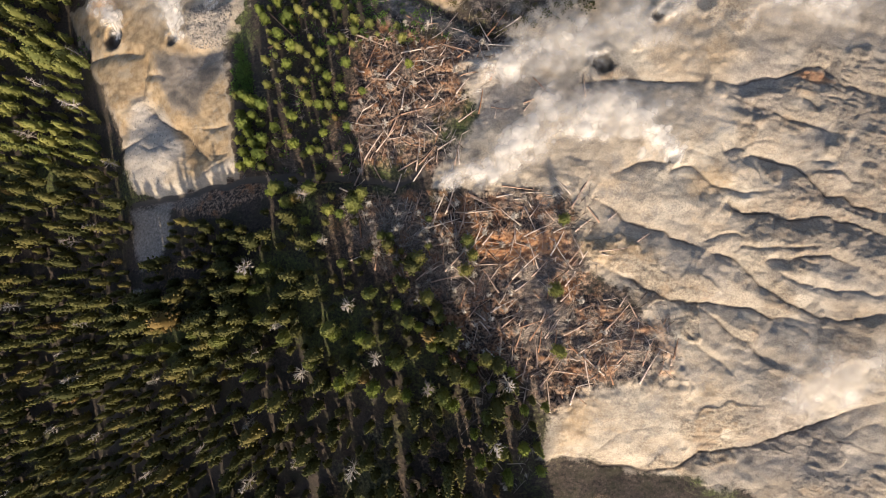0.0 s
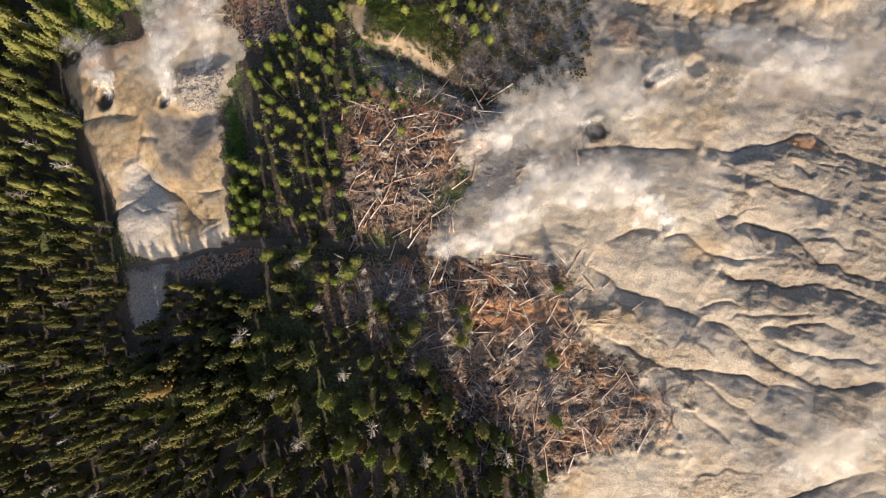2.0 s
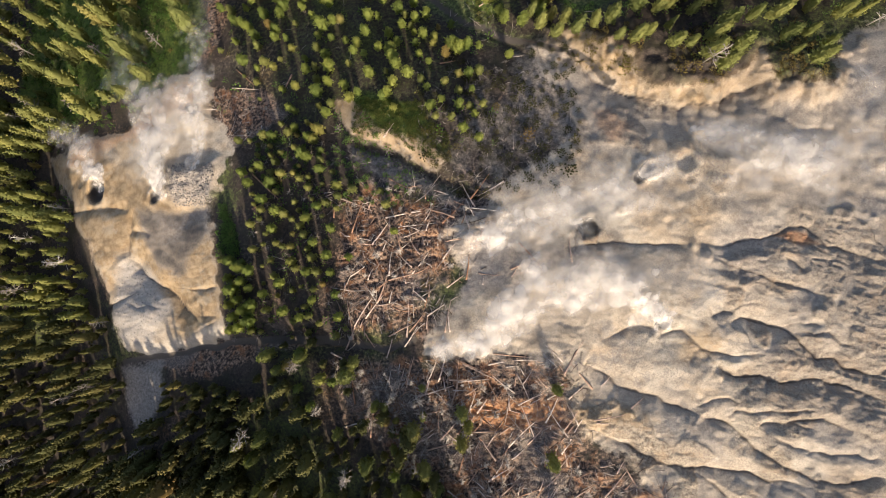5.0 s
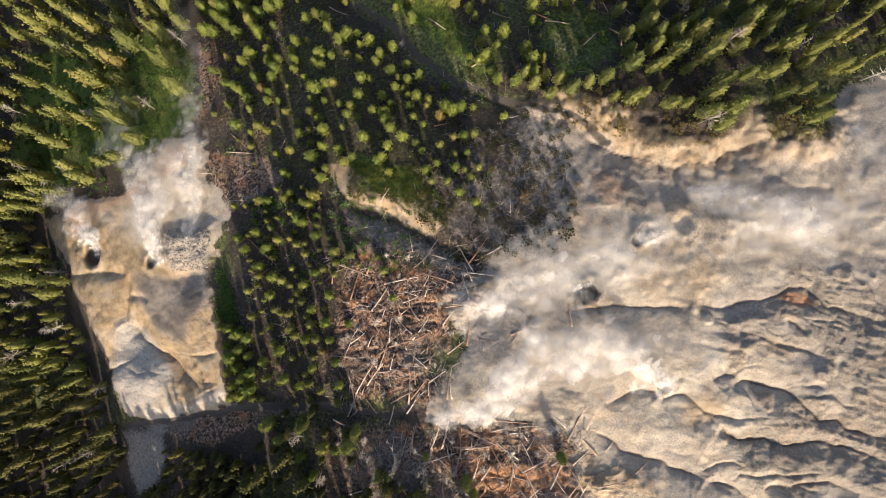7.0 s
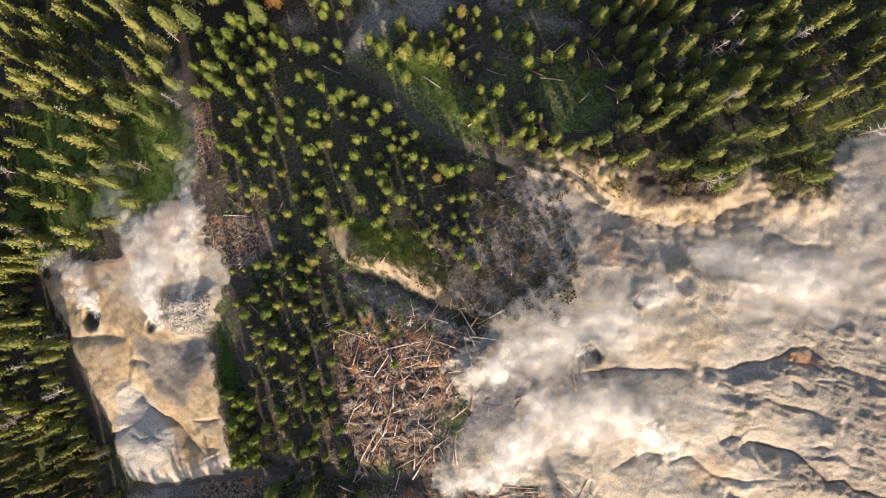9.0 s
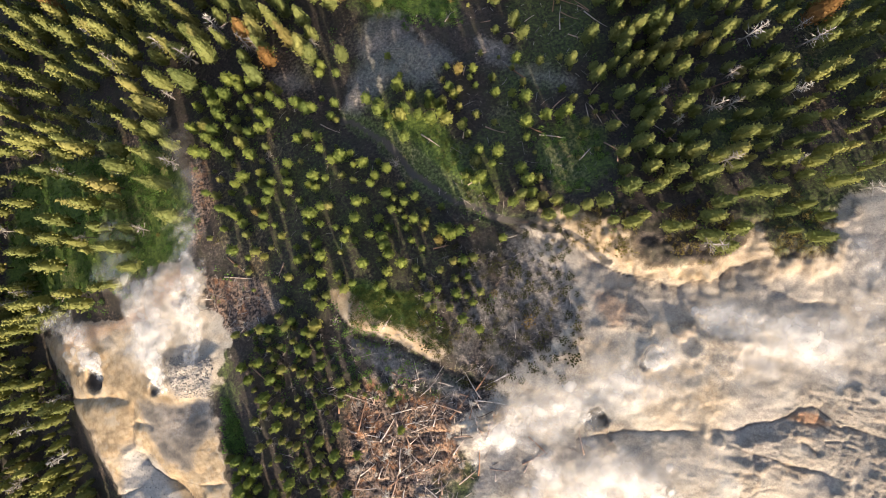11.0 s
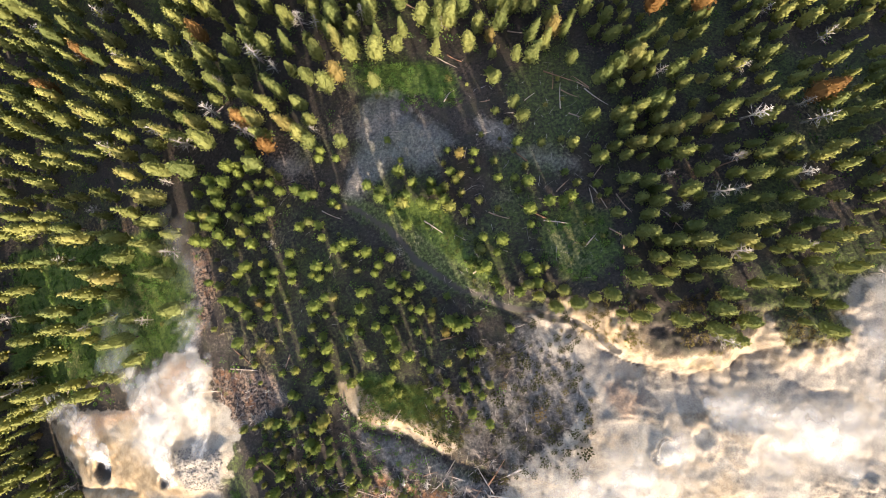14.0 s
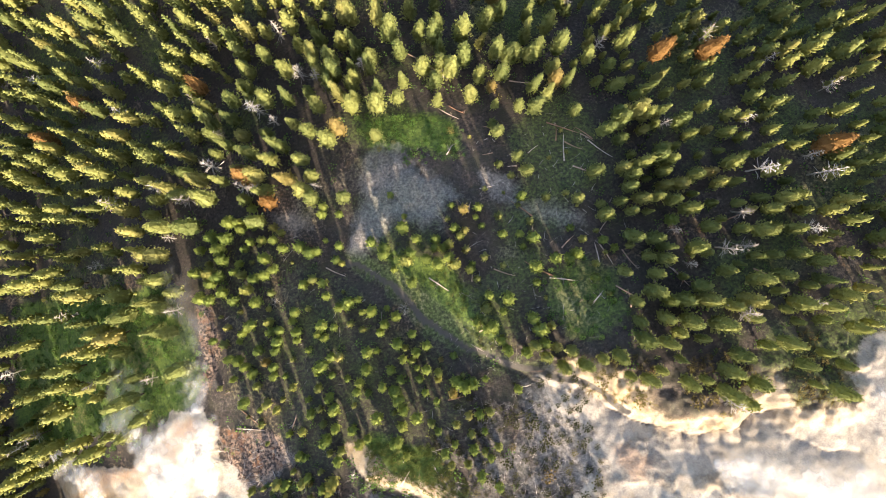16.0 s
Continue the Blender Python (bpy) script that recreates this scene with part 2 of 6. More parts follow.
# furrows in the clay from west to east, with their depth and width
FURROWS_A = [
    ([(25.7, 9.2), (27.2, 8.2), (29.0, 7.0), (31.1, 5.2), (32.4, 4.4), (34.2, 3.9), (36.0, 3.4), (38.1, 2.9), (39.0, 1.9), (40.8, 1.4), (42.9, 0.7), (44.7, -0.8)], 2, 3.2),
    ([(29.3, 13.0), (31.5, 14.1), (33.8, 14.9), (36.3, 15.1), (38.7, 14.7), (39.1, 13.4), (41.2, 14.2), (43.0, 13.8), (44.3, 12.7), (45.5, 11.1), (46.8, 10.2), (50.1, 9.4), (52.7, 9.5), (55.7, 9.7)], 1.5, 2.6),
    ([(44.2, 12.5), (45.8, 10.6), (46.9, 8.8)], 1.2, 2.2),
    ([(46.8, 9.1), (48.0, 8.0), (48.8, 6.8), (50.2, 6.0), (51.7, 5.7), (54.4, 5.7), (56.4, 5.2), (58.4, 4.8), (60.7, 4.8), (62.5, 5.2), (63.6, 5.1), (65.3, 4.3), (67.5, 3.9), (69.7, 3.0), (71.3, 2.2), (73.3, 2.0)], 2.2, 3)]
FURROWS_B = [
    ([(43.4, 0.9), (44.9, 1.6), (46.8, 2.3), (49.2, 2.6), (50.7, 2.0)], 0.9, 1.8),
    ([(47.9, -1.0), (50.1, 0.7), (52.1, 0.1), (54.1, 0.3), (56.5, 0.5), (58.5, 0.4), (60.8, 0.5), (63.1, 0.3)], 0.9, 1.6),
    ([(26.2, -1.8), (28.4, -3.2), (30.7, -4.4), (32.9, -5.2), (34.4, -6.7), (35.9, -7.1), (37.4, -8.1), (38.8, -8.9), (40.3, -8.6), (42.5, -9.0), (44.8, -8.9), (47.0, -9.1), (49.1, -9.8), (51.3, -9.9), (53.4, -10.9), (55.5, -11.5), (57.0, -11.3), (59.1, -12.0), (62.5, -12.8)], 2.3, 3.2),
    ([(55.3, -11.4), (57.1, -12.6), (58.8, -13.2), (60.5, -14.4)], 1, 1.6),
    ([(42.5, -9.0), (44.3, -10.3), (46.0, -11.7), (47.4, -13.4), (48.8, -14.7), (51.0, -15.9), (52.4, -17.4), (53.8, -18.5), (55.2, -19.6)], 1.6, 2.6)]
FURROWS_C = [
    ([(39.7, -12.1), (41.5, -14.0), (43.2, -16.3), (45.0, -17.9), (46.8, -19.0), (49.3, -22.0)], 0.9, 1.8),
    ([(44.4, -0.0), (45.1, -0.9), (47.6, -1.0), (49.0, -1.8), (50.4, -3.2), (51.8, -4.7), (52.8, -6.4), (54.9, -7.6), (56.6, -9.1), (59.1, -10.0), (61.1, -11.1), (64.6, -11.7), (67.0, -11.5), (69.4, -10.9), (72.5, -10.6)], 1.9, 2.6),
    ([(52.9, -2.4), (54.4, -1.8), (56.9, -1.6), (59.4, -1.2), (61.5, -1.1), (63.3, -0.9), (65.6, -2.2), (67.3, -3.3)], 1.3, 1.8),
    ([(54.9, -3.5), (57.0, -4.8), (58.4, -5.6), (60.1, -6.1), (61.2, -6.3)], 0.8, 1.1),
    ([(59.0, -6.9), (61.2, -6.5), (63.9, -6.9), (66.0, -6.7), (68.1, -6.7), (69.7, -7.8), (71.4, -7.4)], 0.9, 1.4)]
FURROWS_D = [
    ([(50.3, 14.3), (51.1, 15.2), (52.7, 15.5), (54.4, 15.1), (56.2, 14.4), (57.9, 13.9), (59.0, 13.4), (60.1, 12.6), (60.9, 11.3), (61.7, 10.7), (62.8, 9.6), (63.3, 8.6), (65.1, 8.9), (66.2, 8.7), (67.2, 7.5), (68.3, 6.8), (70.0, 6.3), (71.6, 5.9), (73.5, 5.4)], 2.2, 2.6),
    ([(47.2, 16.1), (48.4, 16.7), (49.5, 16.9), (50.5, 16.7), (51.3, 15.7)], 1.1, 1.8),
    ([(50.5, 16.8), (52.0, 17.7), (53.8, 18.2), (55.6, 17.9)], 0.6, 1.4),
    ([(58.8, 13.7), (59.7, 14.3), (61.2, 14.6), (62.9, 14.3), (64.1, 13.9)], 0.7, 1.2),
    ([(59.7, 13.2), (61.7, 13.0), (62.8, 12.5), (64.0, 12.8), (65.2, 13.1), (66.0, 12.3), (67.0, 11.2), (68.4, 10.9), (69.5, 10.2)], 0.9, 1.3)]
FURROWS_E = [
    ([(45.4, 28.8), (46.9, 28.7), (49.2, 28.1), (51.6, 28.0), (52.9, 28.6), (54.9, 28.7), (56.9, 28.8), (58.6, 29.3), (60.0, 30.1), (61.7, 30.5), (63.3, 30.7), (64.1, 30.3), (64.8, 29.3), (65.9, 28.1), (66.7, 26.8), (68.3, 26.7), (70.2, 26.1), (72.3, 25.2), (74.0, 24.1), (75.2, 23.7)], 1.6, 2.6),
    ([(58.1, 28.7), (60.7, 28.5), (63.2, 28.0), (64.4, 27.2), (65.9, 26.1), (66.5, 25.6)], 0.9, 1.5),
    ([(48.5, 27.9), (49.7, 26.1), (51.5, 24.6), (53.1, 23.8), (55.0, 23.4), (56.6, 22.8), (57.8, 21.9), (59.1, 21.5), (60.6, 20.8), (62.5, 20.4), (64.3, 19.4), (66.1, 18.9)], 1.1, 1.9)]
FURROWS_F = [
    ([(59.5, 26.4), (61.0, 25.3), (61.9, 24.2), (62.7, 23.1)], 0.9, 1.4),
    ([(51.5, 21.1), (52.4, 20.4), (53.7, 19.8)], 0.6, 1.1),
    ([(50.5, 17.0), (52.5, 17.9), (54.5, 18.3), (55.8, 18.2)], 0.6, 1.2),
    ([(19.1, -35.7), (21.9, -37.0), (25.1, -37.3), (28.3, -38.6), (31.9, -38.7), (35.5, -39.0), (38.5, -38.3), (40.3, -38.2), (42.0, -36.9), (44.1, -35.1), (47.0, -34.7), (48.7, -34.4), (51.3, -33.8), (53.7, -33.2), (56.2, -32.3), (57.8, -31.1), (60.3, -30.1), (62.3, -29.1), (64.3, -28.1), (65.8, -27.1), (68.2, -25.9), (71.7, -24.2)], 4.2, 7),
    ([(25.4, -37.0), (27.2, -35.0), (28.9, -33.4), (31.6, -31.6), (33.8, -31.1), (35.9, -30.4), (38.5, -30.3)], 0.7, 1.8)]
FURROWS_G = [
    ([(43.8, -34.9), (45.1, -33.2), (47.6, -31.7), (50.1, -30.4), (52.5, -28.9), (55.0, -28.4), (57.1, -28.7)], 1, 1.8),
    ([(60.0, -30.2), (61.2, -31.2), (63.3, -32.0), (65.3, -31.9), (67.3, -32.0), (69.7, -33.5), (71.6, -33.4)], 1.2, 2),
    ([(65.2, -31.9), (66.8, -30.5), (68.7, -28.8), (71.4, -27.6)], 0.9, 1.8),
    ([(40.1, -38.5), (42.3, -40.2), (44.4, -41.0), (47.4, -40.1), (49.6, -41.4)], 0.9, 1.6),
    ([(58.0, 10.8), (59.1, 10.3), (60.2, 9.3), (61.9, 9.0)], 0.8, 1.2),
    ([(57.5, 4.0), (58.6, 3.2), (60.0, 2.4), (62.0, 1.4), (63.7, 1.0)], 0.7, 1.3),
    ([(40.2, -28.6), (42.4, -28.0), (44.9, -27.2), (47.4, -27.4), (49.5, -26.5), (50.8, -26.7)], 0.5, 1.4)]
FURROWS_H = [
    ([(26.5, 65.1), (29.6, 62.9), (31.6, 60.1), (33.8, 58.6), (35.9, 57.1), (38.6, 55.8), (41.2, 54.7), (43.9, 53.9), (46.6, 53.1), (48.6, 53.9), (51.2, 53.3), (53.1, 53.6), (55.2, 54.8), (57.7, 55.7), (60.1, 56.2), (62.8, 55.9)], 2.6, 4),
    ([(53.8, 53.3), (55.3, 51.9), (57.6, 51.9), (59.9, 51.8), (61.8, 50.4), (63.8, 49.0), (65.7, 47.9), (68.8, 47.8), (70.9, 47.3)], 1, 1.8),
    ([(54.1, 52.5), (54.7, 51.0), (55.7, 49.4), (55.7, 48.0)], 0.7, 0.9)]
FURROWS_W = [
    ([(-65.5, 32.5), (-62.9, 30.3), (-60.7, 27.5), (-57.8, 25.9), (-54.9, 24.8), (-52.9, 22.8), (-51.0, 19.9), (-46.7, 17.6)], 2.8, 4.2),
    ([(-54.6, 25.2), (-49.7, 24.9), (-45.6, 24.5), (-42.9, 25.3)], 0.8, 1.4),
    ([(-52.6, 23.2), (-50.0, 20.5), (-47.3, 19.1), (-43.3, 19.4)], 0.8, 1.4),
    ([(-72.1, 21.8), (-68.7, 22.3), (-65.4, 23.6), (-62.2, 24.8)], 1, 1.8),
    ([(-82.7, 42.9), (-77.1, 42.9), (-71.8, 43.0), (-66.8, 42.6), (-64.0, 41.8)], 0.9, 1.2),
    ([(-64.2, 37.5), (-60.7, 37.3), (-58.9, 36.0)], 1, 1.4),
    ([(-64.0, 41.8), (-63.8, 37.8), (-64.8, 33.5), (-64.5, 31.6)], 1.1, 1.5),
    ([(-49.3, 15.3), (-46.8, 17.0), (-43.3, 18.3)], 0.6, 1.2),
    ([(-65.0, 23.0), (-62.4, 21.2), (-59.3, 21.8), (-55.7, 20.6)], 0.9, 1.3)]
FURROWS_T = [
    ([(24.0, 29.4), (26.9, 29.5), (29.8, 29.4), (32.7, 29.9), (34.6, 29.5), (39.3, 28.8), (42.1, 28.9), (44.8, 28.3)], 1.4, 2.2),
    ([(-14.3, 52.6), (-12.2, 50.7), (-9.7, 49.3), (-6.6, 48.8), (-3.7, 47.4), (-1.7, 45.9), (0.3, 44.5), (2.3, 43.4), (5.1, 41.9), (7.4, 40.4), (9.7, 38.7), (11.9, 36.7)], 2.4, 2.6),
    ([(-6.2, 116.9), (-1.9, 116.7), (2.7, 115.0), (5.3, 111.8), (7.8, 108.0), (11.8, 107.3), (13.1, 104.5)], 1.3, 1.6),
    ([(-9.6, 114.2), (-8.8, 108.7), (-7.8, 102.8)], 0.8, 1.5),
    ([(13.2, 105.1), (17.6, 103.6), (21.0, 103.6), (24.4, 100.5)], 0.9, 1.4),
    ([(-16.1, 100.0), (-10.7, 93.5), (-5.4, 88.9), (-1.4, 84.7), (2.6, 80.7), (7.3, 75.4), (13.2, 71.3), (19.8, 66.6), (27.3, 62.3)], 1.6, 2.8)]
FURROWS = FURROWS_T + FURROWS_A + FURROWS_B + FURROWS_C + FURROWS_D + FURROWS_E + FURROWS_F + FURROWS_G + FURROWS_H + FURROWS_W
FURROW_DEPTH = 0.82


def base_height(x, y):
    u, v = np.clip(x, -90, 90) / 50, np.clip(y, -50, 145) / 50
    return (-2.622 - 0.692 * v - 3.478 * v * v + 0.012 * v ** 3 + u * (10.982 - 1.42 * v - 0.307 * v * v)
            + u * u * (-3.075 + 0.023 * v) + 0.899 * u ** 3)


SWELLS = [(-60, 20, 1.6, 5), (-67, 20, 0.8, 4), (-48.5, 42, -2.6, 5), (-76, 38, 1.6, 7), (-71, 31, 0.9, 4), (-45, 53, -0.8, 6)]


def swells(x, y):
    """Broad rises and hollows of the western slope."""
    return sum(h * np.exp(-((x - a) ** 2 + (y - b) ** 2) / (r * r)) for a, b, h, r in SWELLS)


def crust(x, y):
    """Where the clay has broken into scales."""
    c = step(44, 60, x + 9 * fbm(x, y, 11, 3, 28)) * step(-0.25, 0.2, fbm(x, y, 8, 3, 27)) * step(44, 36, y)
    return np.maximum(c, 0.8 * step(0.24, 0.42, fbm(x, y, 7, 3, 25)) * step(8, 20, x))


def height(x, y):
    x, y = np.asarray(x, float), np.asarray(y, float)
    z = base_height(x, y) + 0.5 * fbm(x, y, 18, 4, 1) + 0.18 * fbm(x, y, 3.5, 4, 2)
    near = (np.abs(x) < 130) & (y > -90) & (y < 190)
    z = z + np.where(near, 0, 6 * fbm(x, y, 300, 3, 9))
    bare = region(x, y, EAST_CLAY, 3.0, 2.0)
    west = region(x, y, WEST_CLAY, 2, 0)
    open_clay = np.maximum(bare, west)
    z = z + furrows(x, y)[0] + swells(x, y) + open_clay * (0.65 - 0.25 * fbm(x, y, 18, 4, 1) - 0.12 * fbm(x, y, 3.5, 4, 2))
    # pillows of crust that run down to the south-east, coarse to fine
    a = radians(-20)
    u, v = x * math.cos(a) + y * math.sin(a), -x * math.sin(a) + y * math.cos(a)
    u, v = u + 1.2 * fbm(x, y, 4, 3, 20), v + 0.9 * fbm(x, y, 4, 3, 21)
    z = z + bare * (0.18 * fbm(x, y, 1.3, 3, 35) + 0.2 * billow(x, y, 2.6, 3, 36) * step(-0.1, 0.4, fbm(x, y, 9, 2, 37)))
    strong = bare * step(26, 46, x + 6 * fbm(x, y, 12, 3, 29)) * step(46, 36, y)
    z = z + strong * (0.35 * billow(u / 2.0, v, 5.5, 2, 22) + 0.12 * billow(u / 1.6, v, 2.4, 2, 23) - 0.2)
    z = z + crust(x, y) * bare * (0.42 * billow(u / 1.6, v, 1.9, 3, 24) + 0.2 * billow(u / 1.3, v, 0.95, 2, 26))
    d, side, t = along(x, y, TERRACE_EDGE)
    s = d * side * -1 + 1.2 * fbm(x, y, 4, 3, 31)
    ends = np.minimum(1, 9 * np.minimum(t, 1 - t))
    z = z + (0.3 + 0.6 * step(0.35, 0.6, t)) * step(-0.3, 2.4, s) * step(26, 4, s) * ends + 0.5 * step(0, -4, s) * step(-14, -4, s) * ends
    d, side, t = along(x, y, FOREST_EDGE)
    s = -d * side + 1.5 * fbm(x, y, 5, 3, 32)
    z = z + 3.4 * step(-6.0, 2.0, s) * step(30, 8, s) * np.minimum(1, 5 * np.minimum(t, 1 - t) + 0.2)
    z = z + step(9, 3, d) * (0.9 * billow(x, y, 3.2, 4, 34) - 0.3)
    z = z + gully(x, y, CREEK, 1.6, 2.6)
    z = z + west * (0.3 * billow(x + y, y - 0.6 * x, 5.0, 4, 41) + 0.12 * fbm(x, y, 2.0, 4, 42))
    heap = region(x, y, ASH_W, 2.0, 0.5)
    z = z + heap * (1.3 + 0.5 * ridged(x, y, 1.3, 3, 43))
    for at, wide, deep, rim in POOLS:
        z = z + crater(x, y, at[0], wide, deep, rim)
    fallen = np.maximum(region(x, y, DEADFALL_N, 6, 8), region(x, y, DEADFALL_S, 6, 8))
    z = z + fallen * (1.1 * billow(x, y, 3.4, 4, 65) - 0.4)
    z = z + 1.0 * ridged(x, y, 3.0, 4, 61) * region(x, y, SCREE, 1.5, 1)
    return z


# ---- ground mesh and its soil map ----
def spread(lo, hi, fine):
    core = np.arange(lo, hi + fine, fine)
    out = fine * 1.35 ** np.arange(1, 26)
    out = np.cumsum(out)
    out = out[out < 3600]
    return np.r_[lo - out[::-1], core, core[-1] + out]


def refine(g, lo, hi):
    """Half steps within a stretch."""
    mid = (g[1:] + g[:-1]) / 2
    return np.sort(np.r_[g, mid[(mid > lo) & (mid < hi)]])


gx = refine(refine(refine(spread(-104, 92, 0.8), 22, 78), 22, 78), -90, 22)
gy = refine(refine(refine(spread(-56, 156, 0.8), -42, 34), -42, 34), 34, 72)
X, Y = np.meshgrid(gx, gy)
Zg = height(X, Y)


def ground_z(x, y):
    """Height on the meshed ground."""
    i = np.clip(np.searchsorted(gx, x) - 1, 0, len(gx) - 2)
    j = np.clip(np.searchsorted(gy, y) - 1, 0, len(gy) - 2)
    u, v = (x - gx[i]) / (gx[i + 1] - gx[i]), (y - gy[j]) / (gy[j + 1] - gy[j])
    return (Zg[j, i] * (1 - u) + Zg[j, i + 1] * u) * (1 - v) + (Zg[j + 1, i] * (1 - u) + Zg[j + 1, i + 1] * u) * v


def soils(x, y):
    """Shares of the soils: clay, ash, litter, grass, rust, ochre, wet mud; last the painted shade in furrow bottoms."""
    clay = np.maximum(region(x, y, EAST_CLAY, 2.0, 2.5), region(x, y, WEST_CLAY, 1.2, 3.2))
    d, side, t = along(x, y, TERRACE_EDGE)
    bank = step(2.9, 1.1, np.abs(-d * side - 1.5 + 1.1 * fbm(x, y, 3, 4, 71))) * step(0.3, 0.45, t)
    clay = np.maximum(clay, 0.8 * bank)
    ash = np.maximum(0.68 * region(x, y, SCREE, 2.0, 4), np.maximum(0.7 * region(x, y, SCREE_W, 2, 3), 0.7 * region(x, y, SCREE_E, 2.0, 3.0)))
    ash = np.maximum(ash, region(x, y, SCRUB, 5.0, 9.0) * (0.28 + 0.8 * fbm(x, y, 5, 4, 72)))
    ash = np.maximum(ash, np.maximum(region(x, y, WEST_TAIL, 1, 1), 0.12 * region(x, y, STREAM_BED, 1.5, 2)))
    ash = np.maximum(ash, np.maximum(region(x, y, ASH_W, 1.5, 1.5), 0.0))
    ash = np.maximum(ash, np.maximum(region(x, y, ASH_E, 2, 2), region(x, y, ASH_E_LOW, 1.5, 2)))
    # clay tilted to the north: its shade is put in as ash grey
    ash = np.maximum(ash, 0.65 * region(x, y, SHADED_E, 2.5, 2))
    ash = np.maximum(ash, 0.95 * region(x, y, GREY_MID, 2.0, 3))
    ash = np.maximum(ash, clay * step(22, 40, x) * step(0.0, 0.8, fbm(x, y, 14, 4, 73) + 0.15))
    ash = np.maximum(ash, 0.5 * clay * step(44, 66, x + 8 * fbm(x, y, 7, 3, 80)))
    litter = np.maximum(region(x, y, DEADFALL_N, 5.0, 8.0), region(x, y, DEADFALL_S, 4.0, 7.0) * (0.8 + 0.2 * fbm(x, y, 6, 3, 74)))
    litter = np.maximum(litter, region(x, y, LITTER_W, 1.5, 2.0))
    litter = np.maximum(litter, region(x, y, LOW_GROUND, 4, 6) * (0.08 + 0.5 * fbm(x, y, 6, 4, 79)))
    litter = np.maximum(litter, 0.7 * region(x, y, CREEK_MUD, 1.0, 1.5))
    litter = np.maximum(litter, region(x, y, WEST_PATH, 1.0, 1.5))
    litter = np.maximum(litter, 0.35 * step(0.05, 0.5, fbm(x, y, 10, 4, 75)))
    grass = 0.45 * step(-0.2, 0.5, fbm(x, y, 16, 4, 76))
    for poly, share in ((GREEN_TERRACE, 1.0), (GREEN_STRIP, 0.6), (GREEN_HOLLOW, 0.6), (GREEN_NORTH, 0.8), (GREEN_WEST, 0.9), (GREEN_MID, 0.7), (TAN_BANK, 0.75), (MID_GREEN, 0.30), (STREAM_BED, 0.55)):
        grass = np.maximum(grass, share * region(x, y, poly, 2.0, 2.0))
    grass = grass * (1 - 0.9 * region(x, y, LOW_GROUND, 3, 4)) * (1 - region(x, y, SCRUB, 4, 4))
    rust = np.maximum(np.maximum(region(x, y, RED_SOIL, 2, 2), 0.55 * region(x, y, RUST_W, 2, 3)), np.maximum(region(x, y, RED_RIB, 0.8, 0.6), 0.45 * region(x, y, RUST_E, 1.5, 3)))
    rust = np.maximum(rust, 0.6 * region(x, y, DEADFALL_S, 3, 4) * step(0.12, 0.42, fbm(x, y, 7, 4, 82)))
    rust = np.maximum(rust, 0.4 * region(x, y, DEADFALL_N, 3, 4) * step(0.1, 0.5, fbm(x, y, 6, 4, 83)))
    ochre = np.maximum(np.maximum(bank, region(x, y, OCHRE_W, 3, 3)), 0.6 * clay * step(0.15, 0.7, fbm(x, y, 11, 4, 77)))
    d, side, t = along(x, y, FOREST_EDGE)
    ochre = np.maximum(ochre, 0.9 * step(6, 2, d + 2 * fbm(x, y, 4, 4, 78)))
    wet = np.zeros_like(clay)
    for at, wide, deep, rim in POOLS:
        if deep > 0.4:
            wet = np.maximum(wet, step(1.05, 0.7, np.hypot(x - at[0][0], y - at[0][1]) * (1 + 0.45 * fbm(x, y, 1.6, 3, 17)) / wide))
    for line, wide in ((CREEK, 1.0), (NORTH_STREAM, 0.9)):
        wet = np.maximum(wet, step(wide, 0.3 * wide, along(x + 0.8 * fbm(x, y, 4, 3, 15), y + 0.8 * fbm(x, y, 4, 3, 16), line)[0]))
    ash = np.maximum(ash, np.maximum(0.9 * region(x, y, SHADED_MUD_W, 1.5, 2), 0.6 * region(x, y, GREY_BAND, 1.0, 1.0)))
    pale = np.maximum(region(x, y, ASH_W_LOW, 2.0, 2.5), 0.6 * region(x, y, PALE_W, 1.0, 2.0))
    ash = np.maximum(ash, 0.62 * region(x, y, ASH_W_LOW, 2.0, 3.0))
    # grey mud below the rock heap, its colour darkened further for the shade there
    wet = np.maximum(wet, 0.62 * region(x, y, SHADED_MUD_W, 2.0, 2.5) * step(-0.5, 0.2, fbm(x, y, 4, 4, 84)))
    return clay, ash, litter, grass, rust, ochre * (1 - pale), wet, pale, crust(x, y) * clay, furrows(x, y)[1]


def grid_mesh(name):
    ny, nx = X.shape
    me = bpy.data.meshes.new(name)
    me.vertices.add(nx * ny)
    me.vertices.foreach_set("co", np.stack([X, Y, Zg], -1).ravel())
    i = (np.arange(ny - 1)[:, None] * nx + np.arange(nx - 1)[None]).ravel()
    quads = np.stack([i, i + 1, i + nx + 1, i + nx], 1)
    me.loops.add(quads.size)
    me.loops.foreach_set("vertex_index", quads.ravel())
    me.polygons.add(len(quads))
    me.polygons.foreach_set("loop_start", np.arange(len(quads)) * 4)
    me.polygons.foreach_set("use_smooth", np.ones(len(quads), bool))
    me.update()
    me.validate()
    return me


def set_float(me, name, values):
    me.attributes.new(name, "FLOAT", "POINT").data.foreach_set("value", np.ascontiguousarray(values, np.float32).ravel())


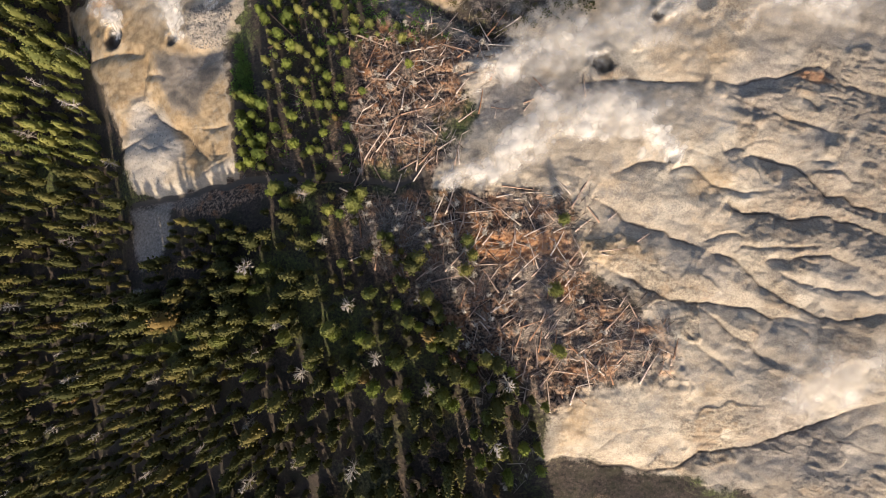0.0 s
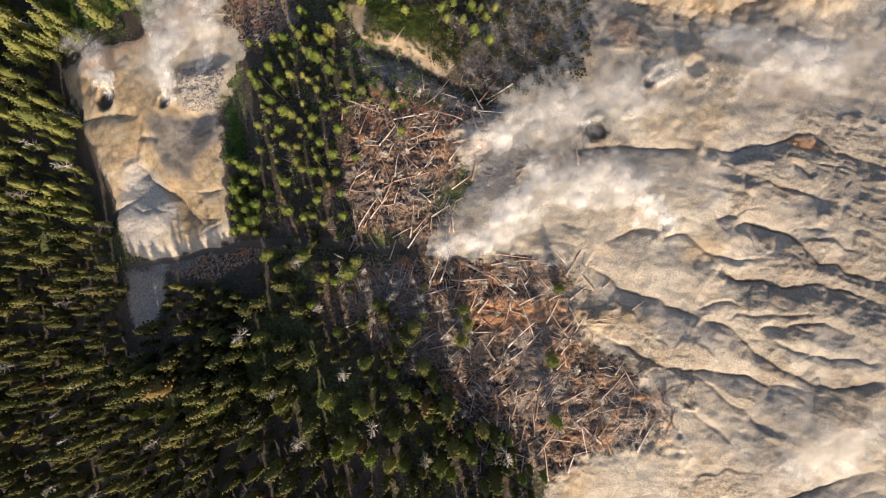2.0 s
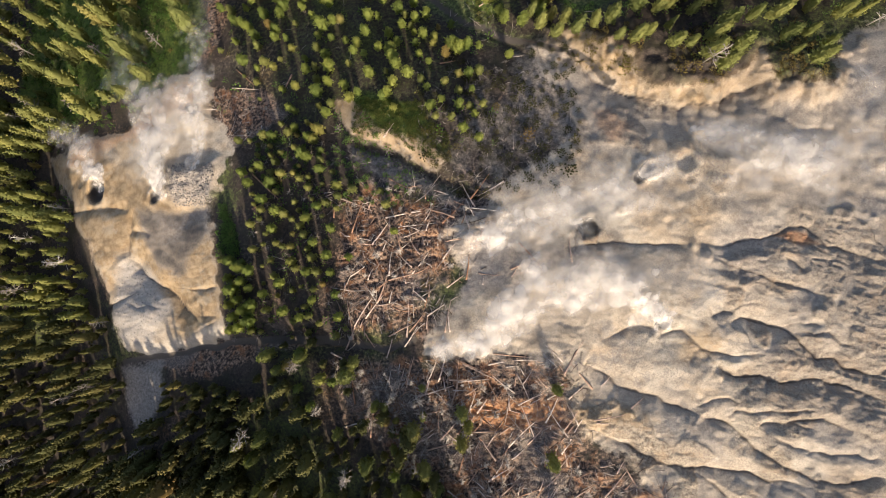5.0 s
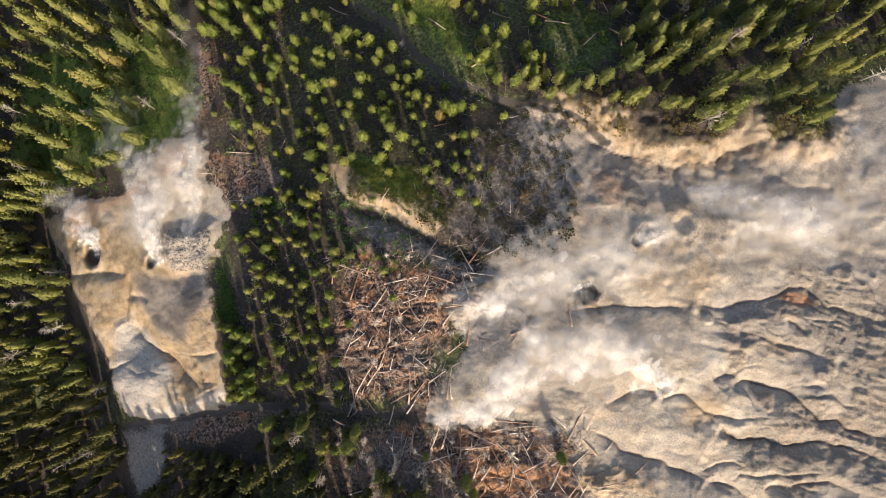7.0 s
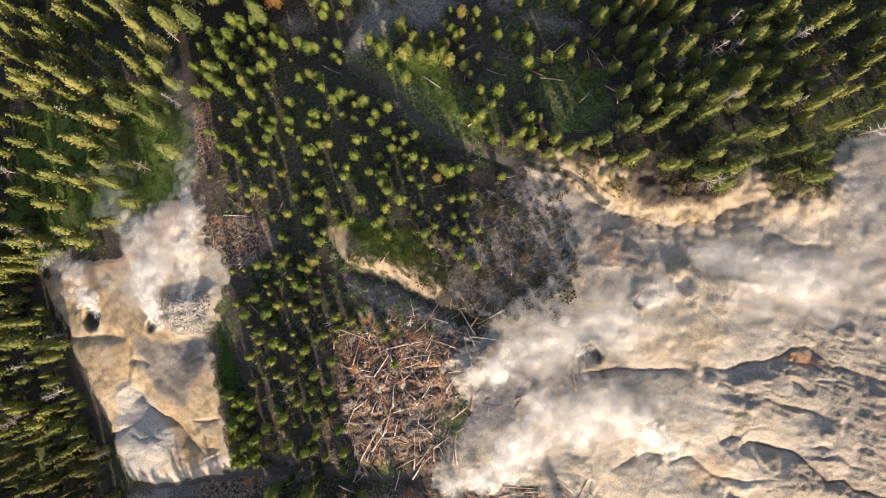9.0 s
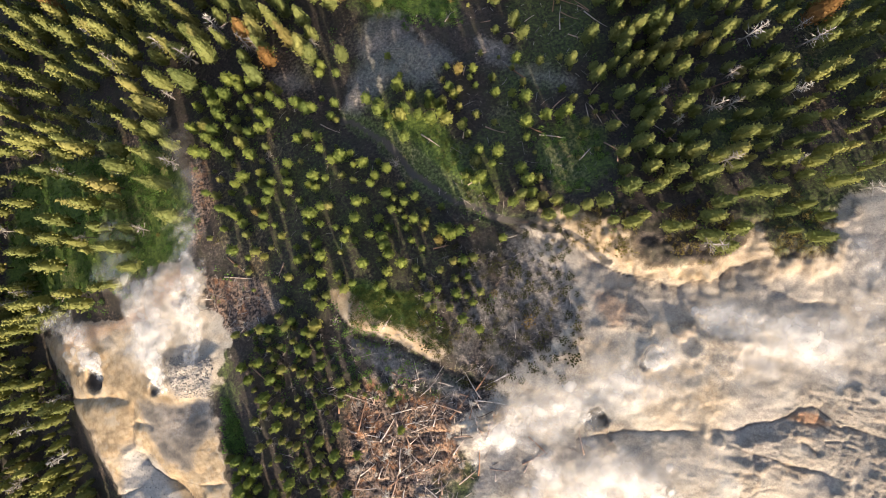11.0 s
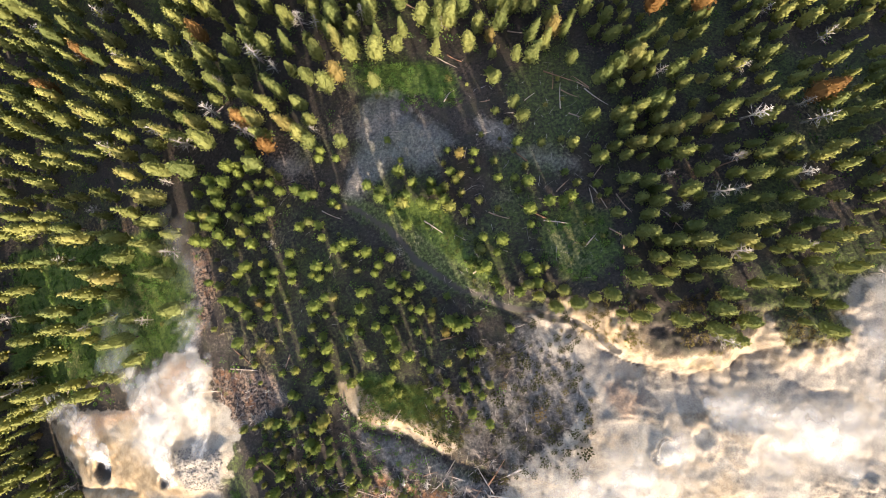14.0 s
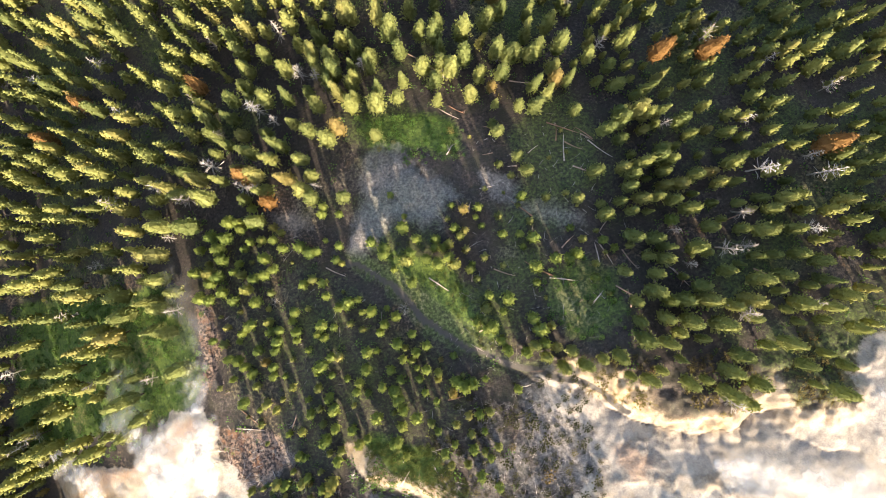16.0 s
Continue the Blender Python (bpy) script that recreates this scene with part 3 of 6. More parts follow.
# ---- materials ----
class Nodes:
    """Short spelling for node trees."""

    def __init__(self, name):
        self.mat = bpy.data.materials.new(name)
        self.mat.use_nodes = True
        self.tree = self.mat.node_tree
        self.out = self.tree.nodes["Material Output"]
        self.bsdf = self.tree.nodes["Principled BSDF"]

    def add(self, kind, **settings):
        n = self.tree.nodes.new(kind)
        for k, v in settings.items():
            setattr(n, k, v)
        return n

    def put(self, socket, value):
        if isinstance(value, bpy.types.NodeSocket):
            self.tree.links.new(value, socket)
        else:
            socket.default_value = value

    def coords(self):
        return self.add("ShaderNodeTexCoord").outputs["Object"]

    def noise(self, scale, detail=4.0, rough=0.55, vector=None):
        n = self.add("ShaderNodeTexNoise")
        n.inputs["Scale"].default_value, n.inputs["Detail"].default_value, n.inputs["Roughness"].default_value = scale, detail, rough
        self.put(n.inputs["Vector"], vector or self.coords())
        return n.outputs["Fac"]

    def span(self, value, a, b, lo=0.0, hi=1.0):
        n = self.add("ShaderNodeMapRange", clamp=True)
        for s, v in zip(n.inputs, (value, a, b, lo, hi)):
            self.put(s, v)
        return n.outputs[0]

    def math(self, op, a, b=0.0):
        n = self.add("ShaderNodeMath", operation=op)
        self.put(n.inputs[0], a), self.put(n.inputs[1], b)
        return n.outputs[0]

    def mix(self, fac, a, b, blend="MIX"):
        n = self.add("ShaderNodeMix", data_type="RGBA", blend_type=blend)
        self.put(n.inputs[0], fac)
        for s, v in ((n.inputs[6], a), (n.inputs[7], b)):
            self.put(s, v if isinstance(v, bpy.types.NodeSocket) else (*v, 1))
        return n.outputs[2]

    def attr(self, name):
        return self.add("ShaderNodeAttribute", attribute_name=name).outputs["Fac"]

    def bump(self, value, strength, distance):
        n = self.add("ShaderNodeBump")
        n.inputs["Strength"].default_value, n.inputs["Distance"].default_value = strength, distance
        self.put(n.inputs["Height"], value)
        self.put(self.bsdf.inputs["Normal"], n.outputs[0])

    def done(self, colour, rough=0.9, spec=0.2):
        self.put(self.bsdf.inputs["Base Color"], colour if isinstance(colour, bpy.types.NodeSocket) else (*colour, 1))
        self.put(self.bsdf.inputs["Roughness"], rough)
        self.bsdf.inputs["Specular IOR Level"].default_value = spec
        return self.mat


def ground_material():
    n = Nodes("ground soil")
    fine, mid, big = n.noise(1.7, 8, 0.65), n.noise(0.35, 6, 0.6), n.noise(0.08, 4, 0.5)
    speck = n.noise(4.5, 4, 0.7)

    def edge(name, soft=0.25):
        v = n.math("ADD", n.attr(name), n.math("MULTIPLY", n.math("SUBTRACT", fine, 0.5), 0.9))
        return n.span(v, 0.5 - soft, 0.5 + soft)
    lay = n.add("ShaderNodeMapping", vector_type="TEXTURE")
    lay.inputs["Rotation"].default_value, lay.inputs["Scale"].default_value = (0, 0, radians(-24)), (2.2, 1.0, 1.5)
    n.put(lay.inputs["Vector"], n.coords())
    crease = n.span(n.math("ABSOLUTE", n.math("SUBTRACT", n.noise(0.75, 7, 0.62), 0.5)), 0.0, 0.03, 1.0, 0.0)
    crease = n.math("MULTIPLY", crease, n.span(mid, 0.42, 0.6))
    floor = n.mix(n.span(fine, 0.35, 0.7), (0.020, 0.018, 0.017), (0.085, 0.066, 0.054))
    floor = n.mix(n.span(mid, 0.45, 0.7), floor, (0.042, 0.040, 0.027))
    floor = n.mix(n.span(speck, 0.58, 0.72, 0, 0.6), floor, (0.16, 0.125, 0.095))
    grass = n.mix(n.span(fine, 0.35, 0.65), (0.036, 0.062, 0.015), (0.125, 0.165, 0.036))
    litter = n.mix(n.span(fine, 0.44, 0.62), (0.022, 0.016, 0.014), (0.28, 0.19, 0.135))
    litter = n.mix(n.span(speck, 0.54, 0.68, 0, 0.55), litter, (0.31, 0.25, 0.21))
    litter = n.mix(n.span(mid, 0.52, 0.62, 0, 0.85), litter, n.mix(n.span(speck, 0.4, 0.6), (0.12, 0.055, 0.03), (0.34, 0.17, 0.085)))
    litter = n.mix(n.span(big, 0.5, 0.6, 0, 0.8), litter, n.mix(n.span(speck, 0.42, 0.62), (0.055, 0.046, 0.042), (0.27, 0.235, 0.205)))
    patch, veil = n.noise(0.16, 6, 0.6), n.noise(0.22, 5, 0.65, lay.outputs[0])
    clay = n.mix(n.span(n.noise(0.3, 9, 0.6), 0.36, 0.64), (0.225, 0.19, 0.15), (0.355, 0.31, 0.25))
    clay = n.mix(n.span(patch, 0.50, 0.60, 0, 0.55), clay, (0.42, 0.385, 0.32))
    clay = n.mix(n.span(veil, 0.54, 0.64, 0, 0.55), clay, (0.32, 0.245, 0.165))
    clay = n.mix(n.span(n.noise(0.21, 8, 0.68), 0.53, 0.62, 0, 0.7), clay, (0.185, 0.172, 0.163))
    clay = n.mix(n.span(n.noise(1.4, 9, 0.7), 0.56, 0.66, 0, 0.35), clay, (0.20, 0.165, 0.13))
    clay = n.mix(n.span(speck, 0.62, 0.70, 0, 0.3), clay, (0.17, 0.14, 0.11))
    grain = n.noise(3.1, 7, 0.72)
    clay = n.mix(n.math("MULTIPLY", n.span(grain, 0.50, 0.60), n.span(n.noise(0.19, 5, 0.6), 0.40, 0.58, 0.12, 0.62)), clay, (0.165, 0.138, 0.112))
    clay = n.mix(n.span(grain, 0.48, 0.40, 0, 0.35), clay, (0.43, 0.395, 0.33))
    crusty = n.span(n.math("ADD", n.attr("crust"), n.math("MULTIPLY", n.math("SUBTRACT", fine, 0.5), 0.8)), 0.3, 0.7, 0.06, 1.0)
    scab = n.mix(n.span(n.noise(2.2, 8, 0.72), 0.42, 0.60), (0.36, 0.31, 0.24), (0.14, 0.11, 0.085))
    scab = n.mix(n.span(mid, 0.5, 0.62, 0, 0.6), scab, (0.30, 0.21, 0.13))
    clay = n.mix(n.math("MULTIPLY", crusty, 0.75), clay, scab)
    ochre = n.mix(n.span(n.noise(0.6, 8, 0.6), 0.38, 0.62), (0.22, 0.15, 0.08), (0.36, 0.265, 0.155))
    ochre = n.mix(n.span(n.noise(0.21, 7, 0.65), 0.54, 0.62, 0, 0.5), ochre, (0.40, 0.345, 0.26))
    ash = n.mix(n.span(fine, 0.3, 0.7), (0.13, 0.116, 0.103), (0.35, 0.315, 0.28))
    ash = n.mix(n.span(speck, 0.5, 0.68, 0, 0.75), ash, (0.095, 0.085, 0.08))
    rust = n.mix(n.span(fine, 0.4, 0.65), (0.27, 0.11, 0.048), (0.40, 0.235, 0.12))
    c = n.mix(edge("grass"), floor, grass)
    c = n.mix(edge("litter"), c, litter)
    c = n.mix(edge("clay", 0.18), c, clay)
    c = n.mix(n.math("MULTIPLY", n.math("MULTIPLY", edge("ochre", 0.45), n.attr("clay")), 0.9), c, ochre)
    c = n.mix(n.math("MULTIPLY", edge("ash", 0.4), 0.8), c, ash)
    c = n.mix(n.math("MULTIPLY", edge("rust", 0.35), 0.75), c, rust)
    c = n.mix(n.math("MULTIPLY", n.math("MULTIPLY", crease, n.attr("clay")), 0.12), c, (0.18, 0.15, 0.12))
    c = n.mix(n.math("MULTIPLY", edge("pale", 0.35), 0.3), c, n.mix(n.span(fine, 0.35, 0.65), (0.36, 0.34, 0.315), (0.56, 0.535, 0.49)))
    # shade of the cracks painted as a dark line in the furrows
    c = n.mix(n.math("MULTIPLY", n.span(n.attr("shaded_seam"), 0.25, 0.8), n.span(mid, 0.35, 0.6, 0.35, 0.8)), c, (0.10, 0.08, 0.065))
    c = n.mix(edge("wet", 0.3), c, (0.075, 0.066, 0.058))
    rough = n.span(n.attr("clay"), 0.3, 0.8, 1.0, 0.3)
    relief = n.math("ADD", n.math("MULTIPLY", n.math("ADD", fine, n.math("MULTIPLY", speck, 0.5)), rough), n.math("MULTIPLY", n.math("ADD", n.math("MULTIPLY", n.noise(0.8, 9, 0.6), 0.8), n.math("MULTIPLY", n.noise(2.6, 8, 0.75), n.span(crusty, 0, 1, 0.55, 2.4))), n.attr("clay")))
    n.bump(n.math("SUBTRACT", relief, n.math("MULTIPLY", crease, 0.2)), 0.85, 0.21)
    return n.done(c, n.span(fine, 0.3, 0.7, 0.75, 1.0), 0.15)


def foliage_material(name, dark, light, per_tree):
    """per_tree: the tint is stored with each joined tree; otherwise each object has its own. Needles let some light through."""
    n = Nodes(name)
    tint = n.attr("tint") if per_tree else n.add("ShaderNodeObjectInfo").outputs["Random"]
    leaf = n.add("ShaderNodeNewGeometry").outputs["Random Per Island"]
    c = n.mix(n.math("ADD", n.math("MULTIPLY", tint, 0.6), n.math("MULTIPLY", leaf, 0.4)), dark, light)
    c = n.mix(n.span(tint, 0.86, 0.94, 0, 0.4), c, (0.23, 0.18, 0.07))
    c = n.mix(n.span(tint, 0.975, 0.985, 0, 0.7), c, (0.22, 0.14, 0.055))
    c = n.mix(n.span(n.noise(2.5, 3), 0.45, 0.7, 0, 0.45), c, [v * 0.6 for v in dark])
    n.bump(n.noise(9.0, 2), 0.6, 0.1)
    n.done(c, 0.75, 0.12)
    through_leaf, both = n.add("ShaderNodeBsdfTranslucent"), n.add("ShaderNodeMixShader")
    n.put(through_leaf.inputs[0], n.mix(0.5, c, (light[0] * 1.3, light[1] * 1.3, light[2])))
    n.put(both.inputs[0], 0.4), n.put(both.inputs[1], n.bsdf.outputs[0]), n.put(both.inputs[2], through_leaf.outputs[0])
    n.put(n.out.inputs["Surface"], both.outputs[0])
    return n.mat


def bark_material(name, a, b, c, per_tree=False):
    n = Nodes(name)
    tint = n.attr("tint") if per_tree else n.add("ShaderNodeObjectInfo").outputs["Random"]
    col = n.mix(tint, a, b)
    col = n.mix(n.span(n.noise(3.0, 5, 0.7), 0.45, 0.7, 0, 0.8), col, c)
    n.bump(n.noise(14.0, 3), 0.6, 0.05)
    return n.done(col, 0.9, 0.1)


def stone_material():
    n = Nodes("grey stone")
    c = n.mix(n.attr("tint"), (0.11, 0.10, 0.095), (0.27, 0.25, 0.225))
    c = n.mix(n.span(n.noise(4.0, 5), 0.45, 0.7, 0, 0.7), c, (0.16, 0.145, 0.13))
    n.bump(n.noise(10.0, 4), 0.6, 0.08)
    return n.done(c, 0.9, 0.15)


def steam_material():
    n = Nodes("steam")
    swirl = n.span(n.noise(0.55, 3, 0.5), 0.32, 0.68, 0.55, 1.5)
    veil = n.math("SUBTRACT", 1.0, n.math("POWER", 0.3679, n.math("MULTIPLY", n.math("MULTIPLY", n.attr("veil"), swirl), 1.9)))
    clear, white, thin, both, out = (n.add(k) for k in ("ShaderNodeBsdfTransparent", "ShaderNodeBsdfDiffuse", "ShaderNodeBsdfTranslucent", "ShaderNodeMixShader", "ShaderNodeMixShader"))
    white.inputs[0].default_value = thin.inputs[0].default_value = (0.82, 0.795, 0.76, 1)
    both.inputs[0].default_value = 0.5
    n.put(both.inputs[1], white.outputs[0]), n.put(both.inputs[2], thin.outputs[0])
    n.put(out.inputs[0], veil), n.put(out.inputs[1], clear.outputs[0]), n.put(out.inputs[2], both.outputs[0])
    n.put(n.out.inputs["Surface"], out.outputs[0])
    n.tree.nodes.remove(n.bsdf)
    return n.mat


STONE, STEAM = stone_material(), steam_material()
GROUND = ground_material()
NEEDLES = foliage_material("pine needles", (0.082, 0.112, 0.040), (0.275, 0.275, 0.088), False)
NEEDLES_FAR = foliage_material("pine needles in the woods", (0.090, 0.116, 0.041), (0.305, 0.295, 0.092), True)
# darker copy of the pine needles, with the shade of the south-western woods in its colour
NEEDLES_SHADED = foliage_material("pine needles darkened for shade", (0.043, 0.052, 0.023), (0.155, 0.147, 0.051), True)
YOUNG = foliage_material("young pine needles", (0.075, 0.115, 0.034), (0.27, 0.295, 0.070), False)
BARK = bark_material("pine bark", (0.16, 0.115, 0.08), (0.26, 0.20, 0.15), (0.09, 0.065, 0.05))
BARK_FAR = bark_material("pine bark in the woods", (0.16, 0.115, 0.08), (0.26, 0.20, 0.15), (0.09, 0.065, 0.05), True)
DEADWOOD = bark_material("weathered dead wood", (0.25, 0.22, 0.19), (0.44, 0.41, 0.37), (0.24, 0.19, 0.15))
LOGWOOD = bark_material("fallen wood", (0.26, 0.145, 0.09), (0.52, 0.46, 0.41), (0.17, 0.095, 0.055))
DYING = foliage_material("dry pine needles", (0.16, 0.085, 0.03), (0.27, 0.16, 0.06), False)
SHRUB = foliage_material("dark shrub leaves", (0.030, 0.036, 0.014), (0.085, 0.08, 0.035), False)
HEATH = foliage_material("heath leaves", (0.045, 0.065, 0.014), (0.12, 0.135, 0.035), True)
GREENERY = foliage_material("green leaves", (0.052, 0.110, 0.028), (0.155, 0.245, 0.055), True)
DRYLEAF = foliage_material("dry brush leaves", (0.09, 0.065, 0.028), (0.20, 0.17, 0.06), True)
BRUSH = bark_material("grey brush", (0.20, 0.18, 0.16), (0.42, 0.38, 0.34), (0.14, 0.11, 0.09), True)
LITTERWOOD = bark_material("broken branches", (0.055, 0.036, 0.028), (0.48, 0.43, 0.39), (0.07, 0.045, 0.035), True)

ground = new("ground", grid_mesh("ground"))
for name, values in zip(("clay", "ash", "litter", "grass", "rust", "ochre", "wet", "pale", "crust", "shaded_seam"), soils(X, Y)):
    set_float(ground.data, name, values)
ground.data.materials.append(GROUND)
tagged(ground, "bare pale thermal clay, brown litter and dark forest soil", "ground", kind="structure")


# ---- mesh building ----
def part(name, data, material, parent, label=""):
    """Links mesh data as one part under a thing."""
    ob = new(name, data)
    if not data.materials:
        data.materials.append(material)
    ob.parent = parent
    return tagged(ob, label)


class Soup:
    """Vertices and faces gathered into one mesh."""

    def __init__(self):
        self.v, self.f, self.n = [], [], 0

    def add(self, verts, faces):
        self.v.append(np.asarray(verts, float))
        self.f += [[i + self.n for i in face] for face in faces]
        self.n += len(verts)

    def tube(self, a, b, ra, rb, sides=6):
        a, b = np.array(a, float), np.array(b, float)
        d = b - a
        d /= np.linalg.norm(d) + 1e-9
        u = np.cross(d, (0.31, 0.17, 0.93) if abs(d[2]) < 0.9 else (1, 0, 0))
        u /= np.linalg.norm(u)
        w = np.cross(d, u)
        k = np.arange(sides) * 2 * math.pi / sides
        ring = np.cos(k)[:, None] * u + np.sin(k)[:, None] * w
        verts = np.r_[a + ra * ring, b + rb * ring]
        faces = [[i, (i + 1) % sides, sides + (i + 1) % sides, sides + i] for i in range(sides)]
        self.add(verts, faces + [list(range(sides))[::-1], list(range(sides, 2 * sides))])

    def mesh(self, name, smooth=False):
        me = bpy.data.meshes.new(name)
        me.from_pydata(np.concatenate(self.v).tolist(), [], self.f)
        if smooth:
            me.polygons.foreach_set("use_smooth", np.ones(len(me.polygons), bool))
        return me


def tuft(soup, c, way, size, r):
    """A bunch of needles: a crumpled, pointed lump that grows along way."""
    way = way / (np.linalg.norm(way) + 1e-9)
    u = np.cross(way, (0.3, 0.5, 0.81))
    u /= np.linalg.norm(u) + 1e-9
    w = np.cross(way, u)
    k = size * r.uniform(0.6, 1.25, 6)
    verts = [c - way * 0.5 * k[0], c + u * 0.55 * k[1], c + w * 0.55 * k[2], c - u * 0.55 * k[3], c - w * 0.55 * k[4], c + way * 1.1 * k[5]]
    soup.add(verts, [[0, 2, 1], [0, 3, 2], [0, 4, 3], [0, 1, 4], [5, 1, 2], [5, 2, 3], [5, 3, 4], [5, 4, 1]])


def pine_soup(high, wide, clear, seed, shape="pine", tufts=150, size=0.46):
    """Crown and trunk of a conifer: needle bunches round a shaded heart."""
    r = np.random.default_rng(seed)
    crown, trunk = Soup(), Soup()
    bend = r.normal(0, 0.015, 2) * high
    trunk.tube((0, 0, -0.4), (bend[0] * 0.4, bend[1] * 0.4, high * 0.55), 0.011 * high + 0.05, 0.008 * high + 0.02)
    trunk.tube((bend[0] * 0.4, bend[1] * 0.4, high * 0.55), (bend[0], bend[1], high * 0.96), 0.008 * high + 0.02, 0.015)
    lobes = r.uniform(0.75, 1.2, (9, 7))

    def girth(q, a):
        if shape == "spruce":
            g = 0.08 + 0.92 * (1 - q) ** 0.85
        else:
            g = max(0.05, math.sin(math.pi * min(1, (0.12 + 0.86 * q)) ** 0.72)) ** 0.62
        return wide * g * lobes[int(q * 8.99), int((a % 6.283) / 6.284 * 7)]

    def axis(q):
        h = clear + (1 - clear) * q
        return np.array([*(bend * h * h), high * h])
    rows, cols = 8, 8
    ring = []
    for i in range(rows):
        q = 0.03 + 0.9 * i / (rows - 1)
        ring += [axis(q) + r.uniform(0.6, 0.84) * girth(q, 6.283 * j / cols) * np.array((math.cos(6.283 * j / cols), math.sin(6.283 * j / cols), 0)) for j in range(cols)]
    faces = [[i * cols + j, i * cols + (j + 1) % cols, (i + 1) * cols + (j + 1) % cols, (i + 1) * cols + j] for i in range(rows - 1) for j in range(cols)]
    crown.add(ring, faces + [list(range(cols))[::-1], list(range((rows - 1) * cols, rows * cols))])
    for k in range(tufts):
        q = ((k + r.random()) / tufts) ** (1.15 if shape == "spruce" else 0.9)
        a = k * 2.39996 + r.uniform(-0.5, 0.5)
        out = np.array((math.cos(a), math.sin(a), 0))
        g = girth(q, a) * r.uniform(0.58, 1.02)
        c = axis(q) + out * g + (0, 0, r.uniform(-0.2, 0.2))
        lift = 0.15 if shape == "spruce" else 0.75 + 1.2 * q * q
        tuft(crown, c, out + (0, 0, lift + r.uniform(-0.3, 0.3)), size * (1.0 - 0.35 * q) * r.uniform(0.75, 1.3), r)
    tuft(crown, axis(0.98), np.array((0, 0, 1.0)), size * (1.3 if shape == "spruce" else 0.9), r)
    return crown, trunk


def shrub_soup(wide, high, seed, tufts=22):
    r = np.random.default_rng(seed)
    s = Soup()
    for k in range(tufts):
        a, q = k * 2.39996, math.sqrt((k + 0.5) / tufts)
        out = np.array((math.cos(a), math.sin(a), 0.0))
        c = out * q * wide * r.uniform(0.7, 1.1) + (0, 0, high * (1 - q * q) * r.uniform(0.5, 1.0) + 0.08)
        tuft(s, c, out * q + (0, 0, 0.8), wide * 0.34 * r.uniform(0.7, 1.3), r)
    return s


def brush_soup(wide, seed, sticks=14):
    """Dead brush: bare grey twigs from one root."""
    r = np.random.default_rng(seed)
    s = Soup()
    for k in range(sticks):
        a, n = r.uniform(0, 6.28), wide * r.uniform(0.5, 1.2)
        tip = np.array((math.cos(a), math.sin(a), r.uniform(0.1, 0.9))) * n
        s.tube((0, 0, 0), tip, 0.035, 0.012, 3)
        s.tube(tip * 0.5, tip * 0.5 + np.array((math.cos(a + 0.8), math.sin(a + 0.8), 0.3)) * n * 0.4, 0.02, 0.008, 3)
    return s


def stick_soup(long, seed):
    r = np.random.default_rng(seed)
    s = Soup()
    m = np.array((0, r.normal(0, 0.06) * long, 0.06))
    s.tube((-long / 2, 0, 0.04), m, 0.045, 0.035, 4)
    s.tube(m, (long / 2, r.normal(0, 0.08) * long, 0.1), 0.035, 0.012, 4)
    for k in range(3):
        t, a = r.uniform(-0.2, 0.45), r.choice((-1, 1)) * r.uniform(0.5, 1.2)
        c = np.array((t * long, m[1] * (1 - abs(2 * t)), 0.06))
        s.tube(c, c + np.array((math.cos(a), math.sin(a), 0.25)) * long * r.uniform(0.12, 0.3), 0.022, 0.008, 3)
    return s


def rock_soup(seed):
    r = np.random.default_rng(seed)
    bm = bmesh.new()
    bmesh.ops.create_icosphere(bm, subdivisions=1, radius=0.5)
    s = Soup()
    v = np.array([p.co for p in bm.verts]) * r.uniform(0.65, 1.2, (len(bm.verts), 1)) * (1, 0.8, 0.6)
    s.add(v, [[p.index for p in f.verts] for f in bm.faces])
    bm.free()
    return s


def snag_soup(high, seed):
    r = np.random.default_rng(seed)
    s = Soup()
    lean = r.normal(0, 0.05, 2) * high
    s.tube((0, 0, -0.4), (*lean, high), 0.012 * high + 0.06, 0.03, 6)
    for k in range(34):
        q = r.uniform(0.25, 0.98)
        a, n = r.uniform(0, 6.28), (1.15 - q) * high * r.uniform(0.08, 0.22) + 0.3
        c = np.array((lean[0] * q, lean[1] * q, high * q))
        tip = c + np.array((math.cos(a) * n, math.sin(a) * n, n * r.uniform(-0.1, 0.5)))
        s.tube(c, tip, 0.055, 0.02, 3)
        b = a + r.uniform(-0.8, 0.8)
        m = (c + tip) / 2
        s.tube(m, m + np.array((math.cos(b), math.sin(b), 0.2)) * n * 0.4, 0.035, 0.012, 3)
    return s


def pole(soup, points, radii, sides=7):
    """One closed, bent, tapered stem."""
    rings = []
    for i, p in enumerate(points):
        p = np.array(p, float)
        d = np.array(points[min(i + 1, len(points) - 1)], float) - np.array(points[max(i - 1, 0)], float)
        d /= np.linalg.norm(d)
        u = np.cross(d, (0, 0, 1) if abs(d[2]) < 0.9 else (1, 0, 0))
        u /= np.linalg.norm(u)
        w = np.cross(d, u)
        rings += [p + radii[i] * (math.cos(k * 6.2832 / sides) * u + math.sin(k * 6.2832 / sides) * w) for k in range(sides)]
    faces = [[i * sides + j, i * sides + (j + 1) % sides, (i + 1) * sides + (j + 1) % sides, (i + 1) * sides + j] for i in range(len(points) - 1) for j in range(sides)]
    n = (len(points) - 1) * sides
    soup.add(rings, faces + [list(range(sides))[::-1], list(range(n, n + sides))])


